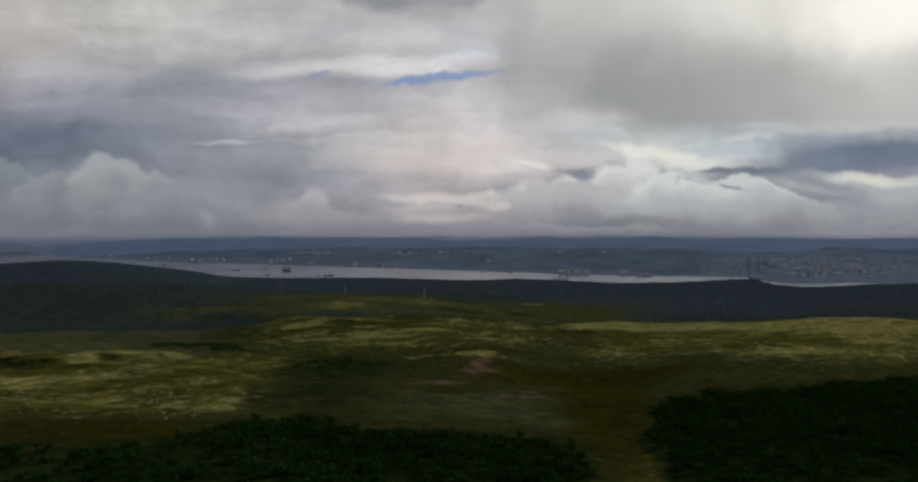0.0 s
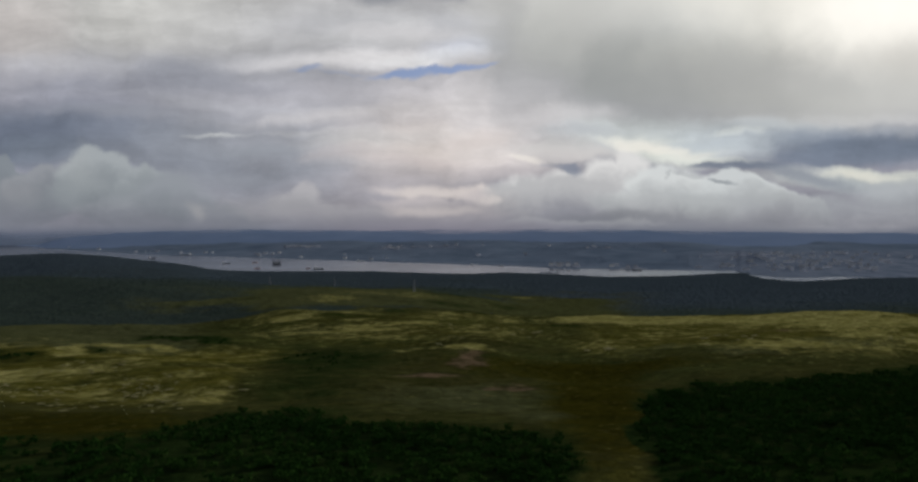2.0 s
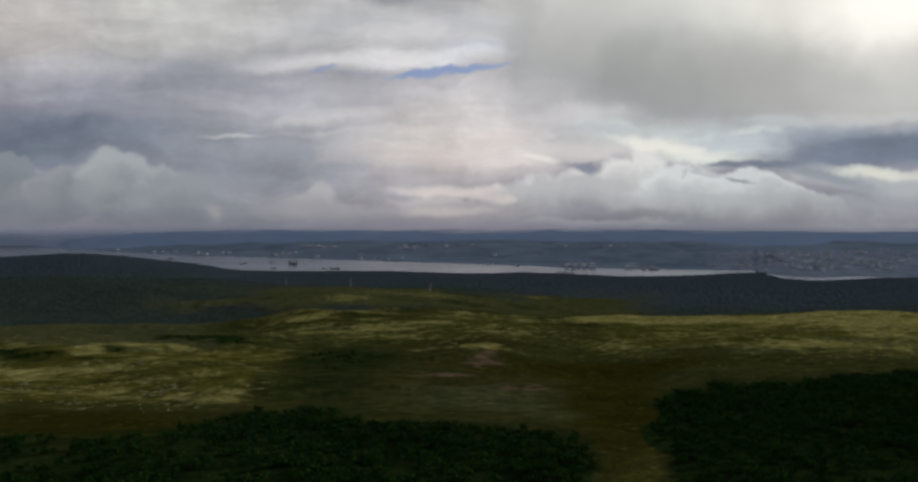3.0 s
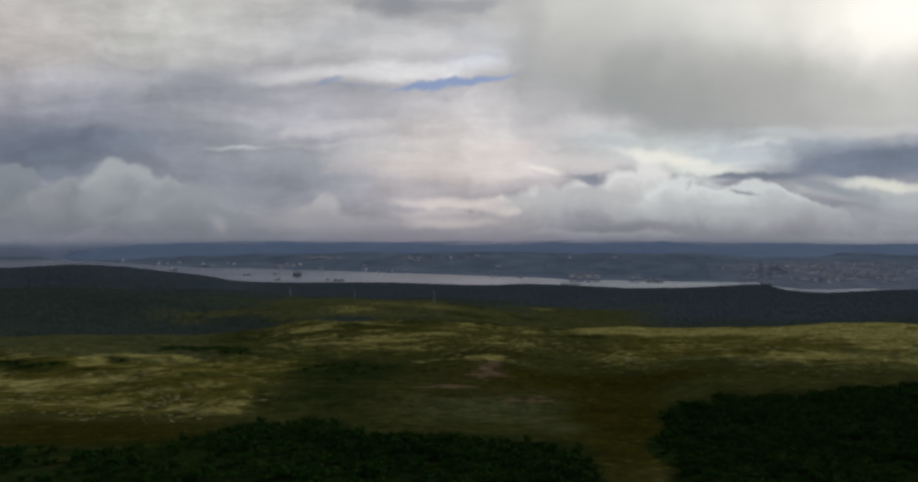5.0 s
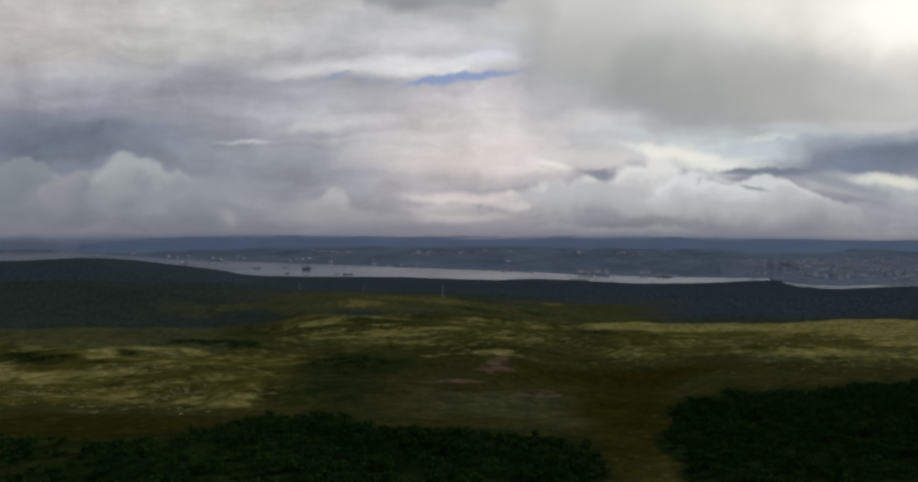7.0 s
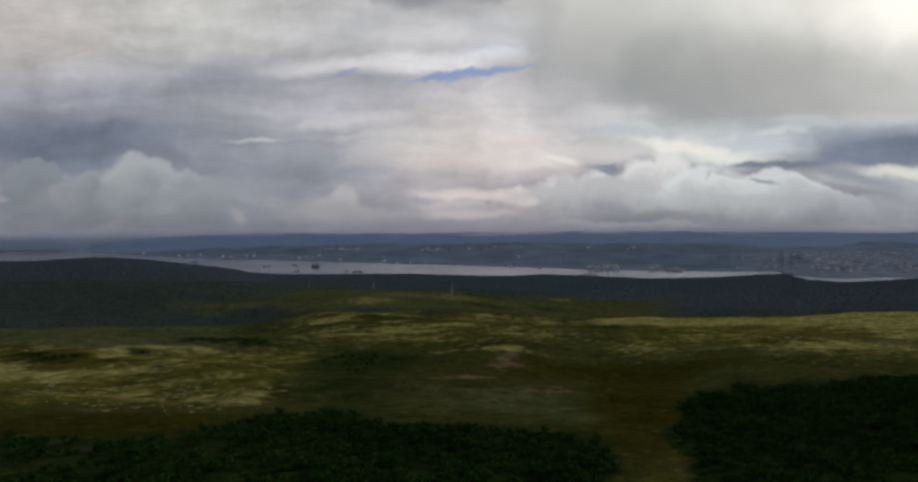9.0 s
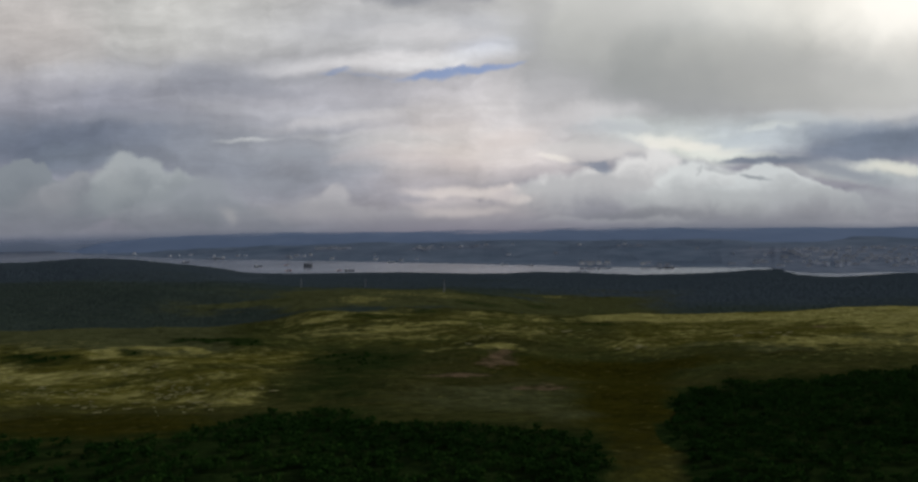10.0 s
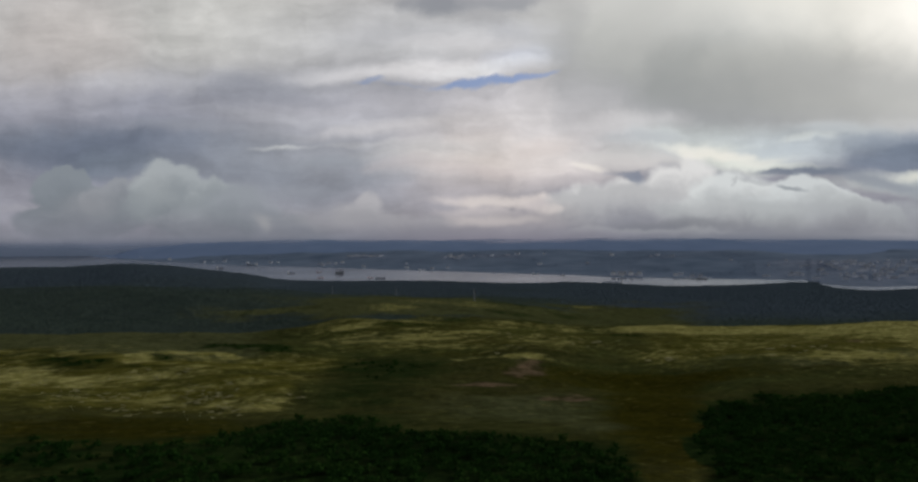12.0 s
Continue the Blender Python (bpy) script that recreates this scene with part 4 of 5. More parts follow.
def build_far_hills(name, first, last, tops, mat, label):
    """Low hills beyond the town, wooded, their tops in the cloud."""
    u = np.linspace(-0.75, 0.75, 420)
    d = np.linspace(0, 1, 24)
    U, D = np.meshgrid(u, d, indexing="ij")
    start = np.interp(u, (-0.75, -0.511, -0.483, -0.412, -0.271, 0.75), first)[:, None]
    Y = start + ((last or start + 60) - start) * D
    crest = np.interp(u, (-0.75, -0.554, -0.490, -0.486, -0.462, -0.412, -0.370, -0.321, -0.271, -0.130, 0.082, 0.153, 0.294, 0.75), tops)[:, None]
    bumps = rough_noise(U * 4600, Y, 420, 4, 91)
    Z = -4 + (crest + 4) * np.sin(np.clip(D * 1.15, 0, 1) * math.pi / 2) * (1 + 0.09 * bumps) + 6 * rough_noise(U * 4600, Y, 130, 3, 92) * D
    verts = np.stack([U * Y, Y, Z], -1).reshape(-1, 3)
    n, m = U.shape
    i, j = np.meshgrid(np.arange(n - 1), np.arange(m - 1), indexing="ij")
    faces = np.stack([i * m + j, (i + 1) * m + j, (i + 1) * m + j + 1, i * m + j + 1], -1).reshape(-1, 4)
    return tagged(new(name, mesh_of(name, verts, faces, mat, True)), label, "hills", kind="structure")


build_ground()
build_water()
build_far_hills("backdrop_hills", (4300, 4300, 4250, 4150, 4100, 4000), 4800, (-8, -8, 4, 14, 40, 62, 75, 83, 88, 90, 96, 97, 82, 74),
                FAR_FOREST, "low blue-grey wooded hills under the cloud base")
# pale ridge added where haze hides the far end of the bay
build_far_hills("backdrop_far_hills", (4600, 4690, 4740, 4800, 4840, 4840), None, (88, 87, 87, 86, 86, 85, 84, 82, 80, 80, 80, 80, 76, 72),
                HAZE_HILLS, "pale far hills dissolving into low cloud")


# ---- things ----
def part(name, bm, mat, parent, label=""):
    """A part: ONE mesh under a thing or under a part. bm: a bmesh, or a ready mesh."""
    if isinstance(bm, bmesh.types.BMesh):
        me = bpy.data.meshes.new(name)
        bm.to_mesh(me)
        bm.free()
        me.materials.append(mat)
    else:
        me = bm
    ob = new(name, me)
    ob.parent = parent
    return tagged(ob, label)


def box(bm, x0, x1, y0, y1, z0, z1, taper=1.0):
    cx, cy = (x0 + x1) / 2, (y0 + y1) / 2
    low = [bm.verts.new((x, y, z0)) for x, y in ((x0, y0), (x1, y0), (x1, y1), (x0, y1))]
    top = [bm.verts.new((cx + (x - cx) * taper, cy + (y - cy) * taper, z1)) for x, y in ((x0, y0), (x1, y0), (x1, y1), (x0, y1))]
    bm.faces.new(low[::-1])
    bm.faces.new(top)
    for k in range(4):
        bm.faces.new((low[k], low[(k + 1) % 4], top[(k + 1) % 4], top[k]))
    return bm


def bar(bm, a, b, thick):
    """A square bar from a to b."""
    a, b = Vector(a), Vector(b)
    q = (b - a).to_track_quat("Z", "Y")
    offs = [q @ Vector((sx * thick / 2, sy * thick / 2, 0)) for sx, sy in ((-1, -1), (1, -1), (1, 1), (-1, 1))]
    low, top = [bm.verts.new(a + o) for o in offs], [bm.verts.new(b + o) for o in offs]
    bm.faces.new(low[::-1])
    bm.faces.new(top)
    for k in range(4):
        bm.faces.new((low[k], low[(k + 1) % 4], top[(k + 1) % 4], top[k]))


def empty(name, label, category, group=""):
    return tagged(new(name), label, category, group)


def land(x, y):
    return float(height(np.array([float(x)]), np.array([float(y)]))[0])


EYE = 180.0


def sighted(u, drop, start):
    """Where the line from the lookout with that bearing and fall first meets the land, from a given distance on."""
    d = np.arange(min(start, 4150.0), 4300.0, 4.0)
    z = height(u * d, d)
    hit = np.nonzero(z >= EYE - drop * d)[0]
    k = hit[0] if len(hit) else len(d) - 1
    return Vector((u * d[k], d[k], z[k]))


# -- power pylons --
def pylon(tall):
    thing = empty("power_pylon", "grey steel lattice power pylon standing on the heath", "pylon", "power line")
    foot, neck = tall * 0.055, tall * 0.014
    legs = [(sx, sy) for sx in (-1, 1) for sy in (-1, 1)]
    for sx, sy in legs:
        bm = bmesh.new()
        bar(bm, (sx * foot, sy * foot, -1.0), (sx * neck, sy * neck, tall * 0.72), 0.3)
        bar(bm, (sx * neck, sy * neck, tall * 0.72), (0, 0, tall), 0.22)
        part("leg", bm, STEEL, thing)
    levels = [tall * 0.72 * k / 6 for k in range(7)]
    for za, zb in zip(levels, levels[1:]):
        wa, wb = (foot + (neck - foot) * z / (tall * 0.72) for z in (za, zb))
        bm = bmesh.new()
        for sx, sy, tx, ty in ((-1, -1, 1, -1), (1, -1, 1, 1), (1, 1, -1, 1), (-1, 1, -1, -1)):
            bar(bm, (sx * wa, sy * wa, za), (tx * wb, ty * wb, zb), 0.12)
            bar(bm, (tx * wa, ty * wa, za), (sx * wb, sy * wb, zb), 0.12)
        part("brace", bm, STEEL, thing)
    for z, reach in ((tall * 0.72, 0.09), (tall * 0.83, 0.075), (tall * 0.92, 0.05)):
        bm = bmesh.new()
        bar(bm, (-tall * reach, 0, z), (tall * reach, 0, z), 0.22)
        bar(bm, (-tall * reach, 0, z), (0, 0, z + tall * 0.05), 0.2)
        bar(bm, (tall * reach, 0, z), (0, 0, z + tall * 0.05), 0.2)
        arm = part("crossarm", bm, STEEL, thing)
        for side in (-1, 1):
            bm = bmesh.new()
            for k in range(4):
                box(bm, side * tall * reach - 0.16, side * tall * reach + 0.16, -0.16, 0.16, z - 0.4 - 0.4 * k, z - 0.12 - 0.4 * k)
            part("insulator", bm, GLASS, arm)
    return thing


first = None
for u, drop, turn in ((-0.216, 0.0855, 19.0), (-0.138, 0.0869, 19.0), (-0.042, 0.0932, 19.0)):
    spot = sighted(u, drop, 1150.0)
    place = pose(spot.x, spot.y, spot.z, 0, 0, turn)
    if first is None:
        first = pylon(19.0)
        first.matrix_world = place
    else:
        copy_thing(first, place)


# -- boats and quays --
def hull_mesh(long, wide, deep, sheer):
    """A hull with a raked bow, a flat stern and a raised fore deck."""
    bm = bmesh.new()
    rows = []
    for k in range(9):
        s = k / 8
        half = wide / 2 * (1 - max(0, (s - 0.6) / 0.4) ** 2) * (0.82 + 0.18 * min(1, s * 4))
        half = max(half, 0.05)
        top = deep * (0.72 + sheer * max(0, s - 0.55) ** 1.5 * 2)
        x = long * (s - 0.5)
        rake = 0.06 * long * s ** 6
        rows.append([bm.verts.new(p) for p in ((x + rake, -half, top), (x, -half * 0.75, -deep * 0.25), (x, half * 0.75, -deep * 0.25), (x + rake, half, top))])
    for a, b in zip(rows, rows[1:]):
        for k in range(4):
            bm.faces.new((a[k], a[(k + 1) % 4], b[(k + 1) % 4], b[k]))
    bm.faces.new(rows[0])
    bm.faces.new(rows[-1][::-1])
    bmesh.ops.recalc_face_normals(bm, faces=bm.faces)
    return bm


def ship(long, paint, label, aft=True):
    thing = empty("ship", label, "ship", "ships in the bay")
    wide, deep = long * 0.2, long * 0.11
    part("hull", hull_mesh(long, wide, deep, 1.0), paint, thing)
    x = -long * 0.3 if aft else long * 0.1
    bm = bmesh.new()
    box(bm, x - long * 0.1, x + long * 0.1, -wide * 0.38, wide * 0.38, deep * 0.7, deep * 1.35, 0.96)
    box(bm, x - long * 0.06, x + long * 0.08, -wide * 0.32, wide * 0.32, deep * 1.35, deep * 1.85, 0.95)
    house = part("superstructure", bm, WHITE, thing, "white deckhouse")
    bm = bmesh.new()
    box(bm, x + long * 0.079, x + long * 0.084, -wide * 0.28, wide * 0.28, deep * 1.52, deep * 1.72)
    part("bridge_window", bm, GLASS, house)
    bm = bmesh.new()
    box(bm, x - long * 0.095, x - long * 0.055, -wide * 0.12, wide * 0.12, deep * 1.3, deep * 2.1, 0.85)
    part("funnel", bm, paint, thing)
    for mx, mz in ((x + long * 0.02, 3.0), (long * 0.22, 2.4)):
        bm = bmesh.new()
        bar(bm, (mx, 0, deep * 0.6), (mx, 0, deep * mz), long * 0.012)
        bar(bm, (mx, -wide * 0.2, deep * mz * 0.85), (mx, wide * 0.2, deep * mz * 0.85), long * 0.008)
        part("mast", bm, STEEL, thing)
    return thing


def afloat(thing, u, drop, turn, size=1.0):
    d = EYE / drop
    thing.matrix_world = pose(u * d, d, 0, 0, 0, turn) @ Matrix.Diagonal((size, size, size, 1))


for u, drop, long, paint, turn, aft, label in (
        (-0.269, 0.0600, 34, HULL_DARK, 4, True, "dark low freighter lying at anchor on grey water"),
        (-0.234, 0.0586, 24, HULL_RED, 172, True, "small red-hulled ship with white deckhouse at anchor"),
        (-0.232, 0.0657, 26, HULL_RED, 10, False, "red-brown coaster riding near the wooded shore"),
        (-0.358, 0.0537, 36, HULL_DARK, -6, True, "dark freighter anchored in the far bay"),
        (-0.316, 0.0501, 62, HULL_DARK, 176, True, "long dark cargo ship with a white bridge house"),
        (-0.158, 0.0664, 40, HULL_DARK, 8, True, "low grey ship moored off the near shore"),
        (-0.170, 0.0657, 22, HULL_RED, 170, False, "small rusty tug beside a moored ship"),
        (-0.363, 0.0466, 40, WHITE, 5, True, "white passenger ship beside the far quay"),
        (-0.107, 0.0565, 36, WHITE, 2, True, "white ship berthed at the far quay"),
        (-0.055, 0.0572, 22, WHITE, 182, False, "small white boat near the far quay"),
        (0.030, 0.0611, 34, WHITE, 0, True, "pale ship berthed below the wooded slope"),
        (0.062, 0.0625, 26, HULL_DARK, 6, False, "small dark vessel close to the far shore"),
        (0.227, 0.0671, 40, HULL_DARK, 178, True, "dark ship lying along the long quay")):
    afloat(ship(long, paint, label, aft), u, drop, turn, 0.8)


def drilling_rig():
    """A floating rig: two pontoons, columns, a deck and three dark derricks."""
    thing = empty("drilling_rig", "dark floating drilling rig with three derricks in the bay", "rig")
    for y in (-13, 13):
        part("pontoon", box(bmesh.new(), -24, 24, y - 5, y + 5, -2, 3, 0.96), HULL_DARK, thing)
        for x in (-17, 0, 17):
            part("column", box(bmesh.new(), x - 2.6, x + 2.6, y - 2.6, y + 2.6, 3, 8, 0.95), HULL_DARK, thing)
    part("deck", box(bmesh.new(), -25, 25, -19, 19, 8, 10.5), HULL_DARK, thing)
    part("deckhouse", box(bmesh.new(), -10, -5, -8, 8, 10.5, 16, 0.97), WHITE, thing, "white crew quarters")
    part("helideck", box(bmesh.new(), -31, -24.9, -6, 6, 9.5, 10.4), STEEL, thing)
    for x, tall, w in ((-20, 17, 3.6), (2, 22, 6.5), (20, 17, 3.6)):
        bm = bmesh.new()
        for sx, sy in ((-1, -1), (1, -1), (1, 1), (-1, 1)):
            bar(bm, (x + sx * w, sy * w, 10), (x + sx * w * 0.3, sy * w * 0.3, 10 + tall), 1.1)
        for k in range(5):
            za, zb = tall * k / 5, tall * (k + 1) / 5
            wa, wb = w * (1 - 0.7 * k / 5), w * (1 - 0.7 * (k + 1) / 5)
            for sx, sy, tx, ty in ((-1, -1, 1, -1), (1, -1, 1, 1), (1, 1, -1, 1), (-1, 1, -1, -1)):
                bar(bm, (x + sx * wa, sy * wa, 10 + za), (x + tx * wb, ty * wb, 10 + zb), 0.8)
        box(bm, x - w * 0.4, x + w * 0.4, -w * 0.4, w * 0.4, 10 + tall, 10 + tall + 1.5)
        part("derrick", bm, HULL_DARK, thing, "dark lattice derrick")
    return thing


afloat(drilling_rig(), -0.208, 0.0607, -4, 0.60)


def quay(u, drop, long, wide, tall, turn, label):
    thing = empty("quay", label, "quay")
    part("deck", box(bmesh.new(), -long / 2, long / 2, -wide / 2, wide / 2, tall - 1.2, tall), BRICK, thing)
    for k in range(max(3, int(long / 8))):
        x = -long / 2 + 2 + (long - 4) * k / (max(3, int(long / 8)) - 1)
        part("pile", box(bmesh.new(), x - 0.8, x + 0.8, -wide / 2 + 0.3, wide / 2 - 0.3, -5, tall - 1.2), HULL_DARK, thing)
    afloat(thing, u, drop, turn)


quay(0.121, 0.0706, 56, 12, 3.0, 3, "dark timber jetty off the near wooded shore")
quay(0.223, 0.0661, 90, 10, 2.6, 0, "long concrete quay along the far shore")
quay(-0.321, 0.0491, 70, 12, 3.0, 2, "low concrete quay at the far shore")


# -- buildings of the town --
def block(long, deep, tall, wall, label, name="apartment_block", kind="building", pitched=False):
    thing = empty(name, label, kind, "buildings of the town")
    part("wall", box(bmesh.new(), -long / 2, long / 2, -deep / 2, deep / 2, -4, tall), wall, thing)
    bm = bmesh.new()
    if pitched:
        a = [bm.verts.new((x, y, tall)) for x, y in ((-long / 2 - 0.5, -deep / 2 - 0.5), (long / 2 + 0.5, -deep / 2 - 0.5), (long / 2 + 0.5, deep / 2 + 0.5), (-long / 2 - 0.5, deep / 2 + 0.5))]
        b = [bm.verts.new((x, 0, tall + deep * 0.4)) for x in (-long / 2 - 0.5, long / 2 + 0.5)]
        for f in ((a[0], a[1], b[1], b[0]), (a[2], a[3], b[0], b[1]), (a[1], a[2], b[1]), (a[3], a[0], b[0]), (a[3], a[2], a[1], a[0])):
            bm.faces.new(f)
    else:
        box(bm, -long / 2 - 0.3, long / 2 + 0.3, -deep / 2 - 0.3, deep / 2 + 0.3, tall, tall + 0.8)
        box(bm, -long * 0.1, long * 0.1, -deep * 0.2, deep * 0.2, tall + 0.8, tall + 2.6)
    part("roof", bm, ROOF, thing)
    return thing


KINDS = [block(26, 9, 10, PLASTER, "pale plastered apartment block on the far slope"),
         block(16, 10, 9, PLASTER, "light low block in the far town"),
         block(34, 10, 8, BRICK, "long grey concrete block in the far town"),
         block(12, 10, 16, PLASTER, "pale tower block above the far town"),
         block(20, 12, 7, BRICK, "grey shed beside the harbour", "warehouse", "building", True),
         block(14, 9, 5, WHITE, "white gabled house near the water", "house", "house", True),
         block(15, 11, 9, WHITE, "large white harbour store beside the far shore", "warehouse", "building", True)]
rnd = random.Random(7)
used = set()


def settle(kind, u, drop, turn=0.0):
    d0 = float(far_shore(np.array([u]))[0]) + 20
    spot = sighted(u, drop, d0)
    m = pose(spot.x, spot.y, spot.z, 0, 0, turn)
    if kind in used:
        copy_thing(KINDS[kind], m)
    else:
        used.add(kind)
        KINDS[kind].matrix_world = m @ Matrix.Diagonal((*((1.0 if kind > 4 else 0.75),) * 3, 1))


for kind, u, drop in (
        (5, -0.490, 0.0410), (5, -0.457, 0.0410), (5, -0.421, 0.0431), (1, -0.377, 0.0466), (0, -0.352, 0.0459), (3, -0.323, 0.0487), (0, -0.294, 0.0473), (1, -0.285, 0.0473),
        (2, -0.232, 0.0487), (0, -0.222, 0.0480), (1, -0.213, 0.0487), (4, -0.229, 0.0508), (5, -0.179, 0.0523),
        (0, -0.195, 0.0403), (0, -0.181, 0.0395), (2, -0.167, 0.0395), (0, -0.158, 0.0395), (1, -0.076, 0.0537), (5, -0.072, 0.0403), (0, -0.066, 0.0424), (3, -0.062, 0.0431),
        (1, -0.023, 0.0395), (2, -0.004, 0.0381), (0, 0.008, 0.0374), (5, -0.126, 0.0537), (4, -0.095, 0.0551)):
    settle(kind, u, drop, rnd.uniform(-25, 25))
for kind, u, drop in (
        (5, 0.123, 0.0621), (3, 0.129, 0.0621), (5, 0.133, 0.0629), (3, 0.137, 0.0621), (3, 0.143, 0.0614), (1, 0.150, 0.0629), (0, 0.154, 0.0636),
        (1, 0.167, 0.0403), (0, 0.174, 0.0388), (2, 0.191, 0.0403), (5, 0.196, 0.0629), (0, 0.202, 0.0621), (4, 0.216, 0.0643), (4, 0.225, 0.0643)):
    settle(kind, u, drop, rnd.uniform(-25, 25))
for k in range(9):
    settle(rnd.choice((5, 1, 0)), -0.198 + 0.0046 * k, 0.0395 + rnd.uniform(-0.0006, 0.0006), rnd.uniform(-6, 6))
for k in range(4):
    settle(6, 0.123 + 0.0105 * k + rnd.uniform(-0.0012, 0.0012), 0.0624, rnd.uniform(-12, 12))
for k in range(7):
    settle(rnd.choice((5, 1)), -0.079 + 0.0035 * k, rnd.uniform(0.038, 0.043), rnd.uniform(-9, 9))
for k in range(115):
    x = rnd.triangular(0.29, 0.60, 0.42)
    y = rnd.uniform(0.045, 0.069)
    settle(rnd.choices(range(5), (5, 5, 4, 2, 2))[0], x, y, rnd.choice((0, 12, -15, 80)) + rnd.uniform(-6, 6))
for k in range(8):
    settle(rnd.choice((0, 1, 4, 5)), rnd.uniform(-0.25, 0.28), rnd.uniform(0.037, 0.05), rnd.uniform(-30, 30))


# -- boulders on the moor --
def boulder_mesh(seed):
    bm = bmesh.new()
    bmesh.ops.create_icosphere(bm, subdivisions=2, radius=1.0)
    for v in bm.verts:
        p = v.co * 1.3 + Vector((seed * 5.1, 0, 0))
        v.co *= 0.8 + 0.45 * noise.noise(p)
        v.co.z *= 0.62
    me = bpy.data.meshes.new("boulder")
    bm.to_mesh(me)
    bm.free()
    me.materials.append(ROCK)
    return me


BOULDERS = [boulder_mesh(k) for k in range(4)]
for k in range(40):
    if k % 5 == 0:      # a new litter of stones
        home = (rnd.triangular(-0.60, -0.22, -0.40), rnd.uniform(330, 450)) if k < 30 else (rnd.uniform(-0.1, 0.5), rnd.uniform(560, 860))
    u, d = rnd.gauss(home[0], 0.022), rnd.gauss(home[1], 10)
    s = rnd.triangular(0.14, 0.45, 0.18)
    ob = tagged(new("boulder", BOULDERS[k % 4]), "pale lichen-covered boulder half sunk in the heath", "boulder", "boulders on the moor")
    ob.matrix_world = pose(u * d, d, land(u * d, d) + 0.1 * s, 0, 0, rnd.uniform(0, 360)) @ Matrix.Diagonal((s * 1.9, s, s * 0.75, 1))


# -- flat rocks that break through the heath --
def flat_rock_mesh(seed):
    bm = bmesh.new()
    bmesh.ops.create_icosphere(bm, subdivisions=2, radius=1.0)
    for v in bm.verts:
        p = v.co * 1.6 + Vector((0, seed * 7.3, 0))
        v.co *= 0.75 + 0.7 * noise.noise(p)
        v.co = Vector((v.co.x, v.co.y * 0.42, min(v.co.z, 0.55) * 0.12))
    me = bpy.data.meshes.new("flat_rock")
    bm.to_mesh(me)
    bm.free()
    me.materials.append(CRUST)
    return me


FLAT_ROCKS = [flat_rock_mesh(k) for k in range(5)]
for k in range(192):
    west = k < 150
    if k % 6 == 0:      # a new outcrop
        home = (rnd.triangular(-0.60, -0.23, -0.36), rnd.triangular(345, 480, 385)) if west else (rnd.uniform(-0.08, 0.56), rnd.triangular(540, 850, 640))
    u, d = rnd.gauss(home[0], 0.020), rnd.gauss(home[1], 8 if west else 14)
    s = rnd.triangular(0.7, 3.4, 1.2) * (1.0 if west else 1.4)
    ob = tagged(new("flat_rock", FLAT_ROCKS[k % 5]), "flat pale rock crusted with lichen among heath", "rock", "flat rocks on the moor")
    ob.matrix_world = pose(u * d, d, land(u * d, d) + 0.02 * s, 0, 0, rnd.gauss(24, 16)) @ Matrix.Diagonal((s, s, s, 1))


# -- birch scrub --
def leaf_cloud(rng, lobes, leaves, wide, tall, size):
    """Leaf clumps gathered in lobes over an uneven dome: corners and faces, four corners each."""
    verts = []
    for k in range(lobes):
        a = rng.uniform(0, 2 * math.pi)
        r = wide * 0.5 * math.sqrt(rng.uniform(0.0, 0.75))
        c = np.array([r * math.cos(a), r * math.sin(a), tall * rng.uniform(0.35, 0.82)])
        spread = wide * rng.uniform(0.16, 0.26)
        for j in range(leaves):
            way = rng.normal(size=3)
            way /= np.linalg.norm(way)
            p = c + way * spread * rng.uniform(0.65, 1.0) * np.array([1, 1, 0.8])
            n = way + 0.35 * rng.normal(size=3)
            n /= np.linalg.norm(n)
            e = np.cross(n, rng.normal(size=3))
            e /= np.linalg.norm(e)
            f = np.cross(n, e)
            s = size * rng.uniform(0.6, 1.3)
            verts += [p - e * s, p - f * s * 0.6, p + e * s, p + f * s * 0.6]
    verts = np.array(verts)
    verts[:, 2] = np.maximum(verts[:, 2], 0.05)
    return verts, np.arange(len(verts)).reshape(-1, 4)


def stems(rng, count, wide, tall):
    """Tapered stems that lean outwards from one root."""
    verts, faces = [], []
    for k in range(count):
        a = 2 * math.pi * k / count + rng.uniform(-0.4, 0.4)
        tip = np.array([math.cos(a), math.sin(a), 0]) * wide * 0.3 + np.array([0, 0, tall * 0.8])
        base = len(verts)
        for s, r in ((0, 0.07), (0.5, 0.05), (1, 0.02)):
            c = tip * np.array([s ** 1.4, s ** 1.4, s]) + np.array([0, 0, -0.3 if s == 0 else 0])
            verts += [c + r * np.array([math.cos(q), math.sin(q), 0]) for q in (0, 1.57, 3.14, 4.71)]
        for lev in range(2):
            for q in range(4):
                i = base + lev * 4
                faces.append((i + q, i + (q + 1) % 4, i + 4 + (q + 1) % 4, i + 4 + q))
    return np.array(verts), np.array(faces)


rng = np.random.default_rng(5)
SHRUBS = []
for k in range(6):
    wide, tall = rng.uniform(2.8, 4.4), rng.uniform(1.8, 3.0)
    SHRUBS.append((leaf_cloud(rng, 7, 14, wide, tall, 0.42), stems(rng, 4, wide, tall)))
SHRUB_PARTS = [(mesh_of("crown", *crown, LEAF), mesh_of("trunk", *trunk, BARK)) for crown, trunk in SHRUBS]


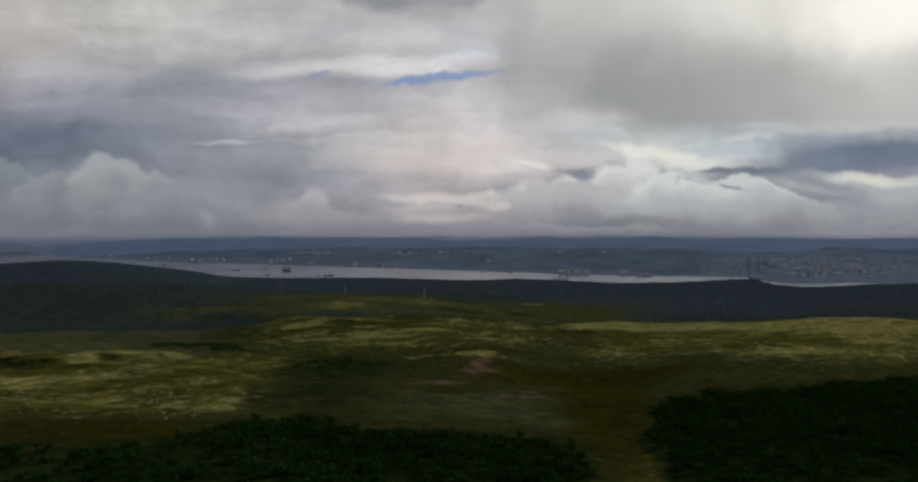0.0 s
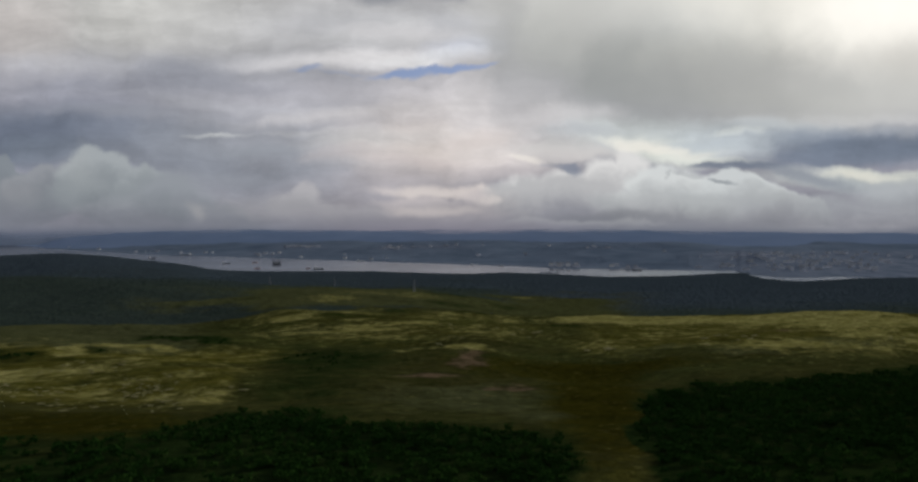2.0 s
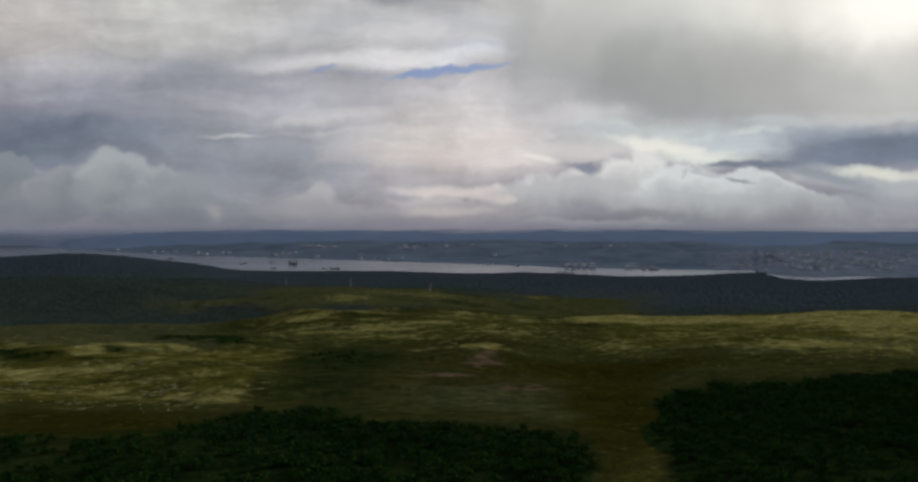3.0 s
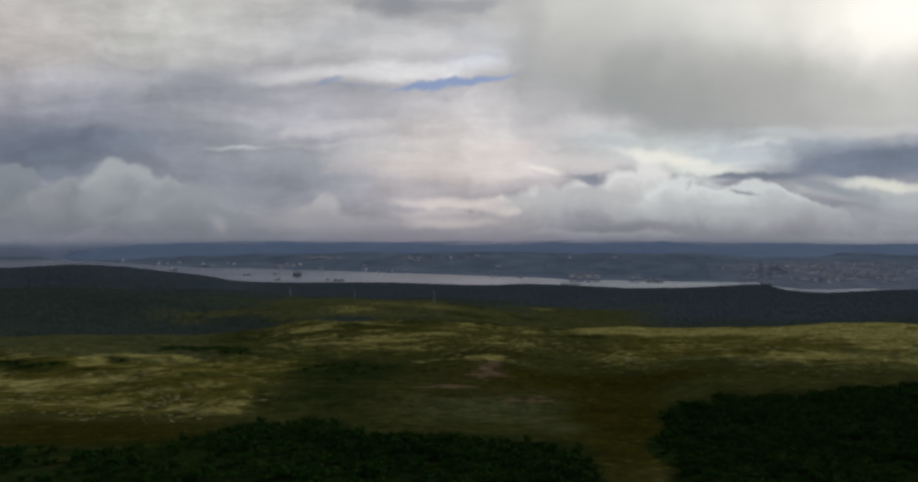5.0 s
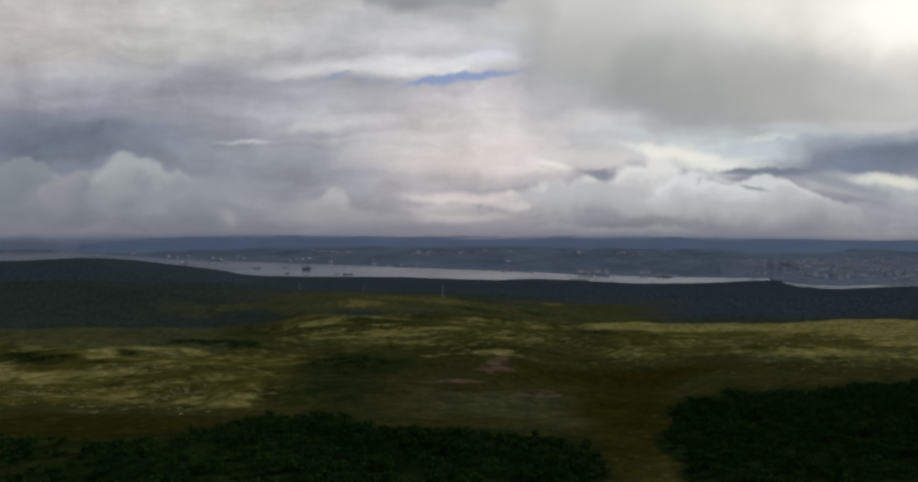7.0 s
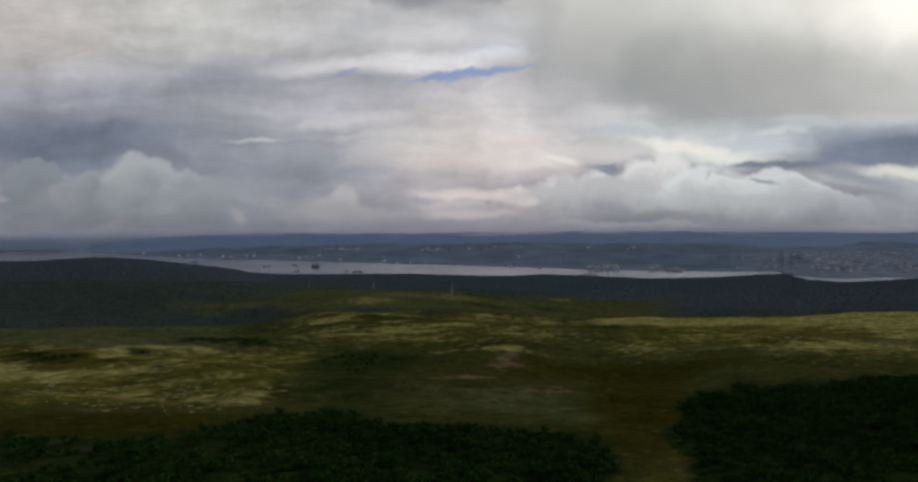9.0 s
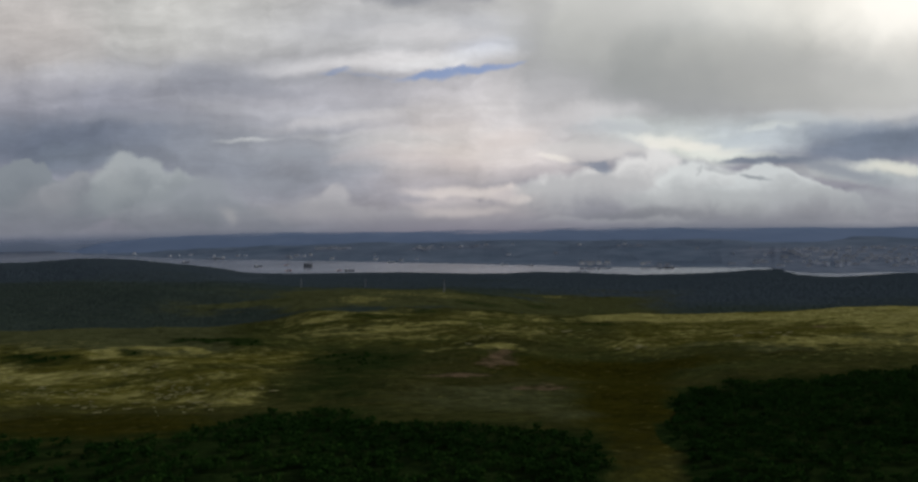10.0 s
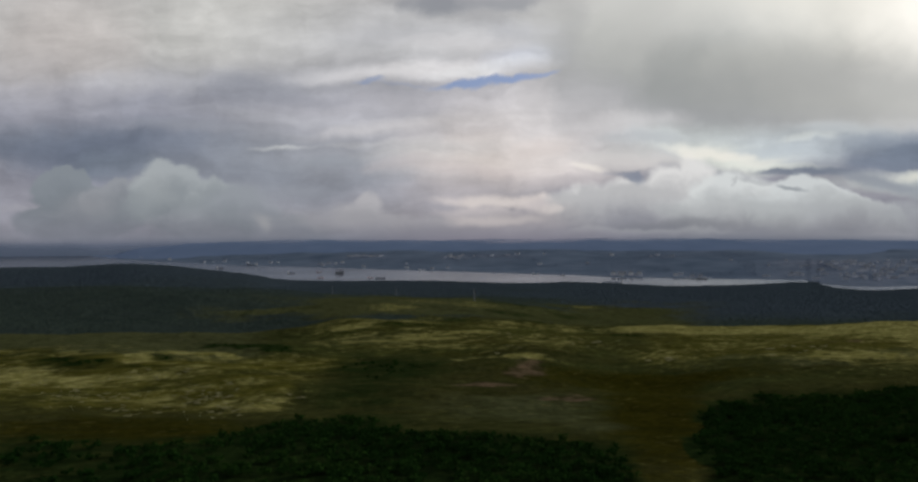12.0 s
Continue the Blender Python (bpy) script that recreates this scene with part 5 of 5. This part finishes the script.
def scatter(count, near, far_edge, u0, u1, keep):
    """Places on the land, even in area; keep(x, y) gives the chance of each."""
    d = np.sqrt(rng.uniform(near ** 2, far_edge ** 2, count))
    u = rng.uniform(u0, u1, count)
    x, y = u * d, d
    ok = rng.uniform(size=count) < keep(x, y)
    x, y = x[ok], y[ok]
    return x, y, height(x, y)


def joined(name, shapes, x, y, z, sizes, mat, label, category):
    """Many small plants in one mesh."""
    turn = rng.uniform(0, 2 * math.pi, len(x))
    pick = rng.integers(0, len(shapes), len(x))
    allv, allf, base = [], [], 0
    for k, (v, f) in enumerate(shapes):
        idx = np.nonzero(pick == k)[0]
        if not len(idx):
            continue
        c, s = np.cos(turn[idx])[:, None], np.sin(turn[idx])[:, None]
        w = sizes[idx][:, None]
        vx = (v[None, :, 0] * c - v[None, :, 1] * s) * w + x[idx][:, None]
        vy = (v[None, :, 0] * s + v[None, :, 1] * c) * w + y[idx][:, None]
        vz = v[None, :, 2] * w + z[idx][:, None]
        allv.append(np.stack([vx, vy, vz], -1).reshape(-1, 3))
        allf.append((f[None] + (np.arange(len(idx)) * len(v))[:, None, None] + base).reshape(-1, f.shape[1]))
        base += len(idx) * len(v)
    me = mesh_of(name, np.concatenate(allv), np.concatenate(allf), mat, True)
    return tagged(new(name, me), label, category, kind="stuff")


def scrub_chance(x, y):
    clump = smooth(rough_noise(x, y, 22, 4, 59), -0.15, 0.25)
    return smooth(covers(x, y)[1], 0.52, 0.9) * (0.6 + 0.4 * clump)


def build_scrub():
    x, y, z = scatter(12500, 120, 560, -0.68, 0.62, lambda a, b: scrub_chance(a, b) * np.where(np.hypot(a, b) < 480, 1.0, 0.4))
    order = np.argsort(np.hypot(x, y))
    x, y, z = x[order], y[order], z[order]
    for k in range(min(240, len(x))):
        crown, trunk = SHRUB_PARTS[k % len(SHRUB_PARTS)]
        thing = empty("birch_shrub", "dark green bushy dwarf birch growing in a dense thicket", "shrub", "birch thicket")
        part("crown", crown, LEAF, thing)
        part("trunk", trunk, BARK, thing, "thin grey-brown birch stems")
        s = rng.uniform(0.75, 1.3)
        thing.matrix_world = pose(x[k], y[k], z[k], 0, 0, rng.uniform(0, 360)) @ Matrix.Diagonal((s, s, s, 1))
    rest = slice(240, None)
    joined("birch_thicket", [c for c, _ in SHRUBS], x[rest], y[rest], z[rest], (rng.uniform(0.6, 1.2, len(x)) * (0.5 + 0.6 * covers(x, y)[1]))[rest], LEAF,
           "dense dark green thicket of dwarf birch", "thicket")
    # low willow and juniper mats over the moor
    mats = [leaf_cloud(rng, 4, 6, 2.6, 0.9, 0.42) for k in range(4)]
    x, y, z = scatter(16000, 330, 1150, -0.66, 0.6, lambda a, b: smooth(covers(a, b)[1], 0.5, 0.8))
    joined("low_willow_scrub", mats, x, y, z, rng.uniform(0.6, 1.6, len(x)), LEAF, "low dark willow scrub spread over the moor", "scrub")


def spire(rng, tall):
    """A small rough tree: two ragged skirts, three corners to a face."""
    verts, faces = [], []
    for low, high, r in ((0.0, 0.75, 0.95), (0.4, 1.0, 0.62)):
        b = len(verts)
        for q in range(6):
            w = r * tall * rng.uniform(0.75, 1.2)
            verts.append((w * math.cos(q * 1.047), w * math.sin(q * 1.047), tall * (low + rng.uniform(-0.04, 0.04))))
        verts.append((0, 0, tall * high))
        faces += [(b + q, b + (q + 1) % 6, b + 6) for q in range(6)]
    return np.array(verts), np.array(faces)


def build_forest():
    trees = [spire(rng, t) for t in (1.4, 1.8, 2.2, 1.6)]
    x, y, z = scatter(60000, 940, 2750, -0.68, 0.62, lambda a, b: smooth(covers(a, b)[2], 0.5, 1.0) * (0.5 + 0.45 * smooth(np.hypot(a, b), 1300, 2100)))
    ok = (z > 0.8) & (y < np.minimum(near_shore(x / y) - 6, 2590))
    # nearer trees keep their green, the others get the haze-painted colour
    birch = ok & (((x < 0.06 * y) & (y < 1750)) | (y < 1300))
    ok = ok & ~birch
    joined("near_forest", trees, x[ok], y[ok], z[ok], rng.uniform(0.7, 1.3, ok.sum()), HAZED_TREES, "dark mixed forest on the slopes above the bay", "forest")
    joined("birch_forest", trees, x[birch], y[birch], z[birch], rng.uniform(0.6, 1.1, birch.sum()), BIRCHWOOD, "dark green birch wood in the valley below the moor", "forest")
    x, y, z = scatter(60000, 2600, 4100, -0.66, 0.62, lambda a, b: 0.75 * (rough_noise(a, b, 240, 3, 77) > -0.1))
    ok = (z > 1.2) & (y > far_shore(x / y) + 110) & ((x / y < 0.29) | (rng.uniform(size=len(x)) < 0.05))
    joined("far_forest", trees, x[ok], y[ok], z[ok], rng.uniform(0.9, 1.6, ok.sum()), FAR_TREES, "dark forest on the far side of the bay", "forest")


build_scrub()
build_forest()
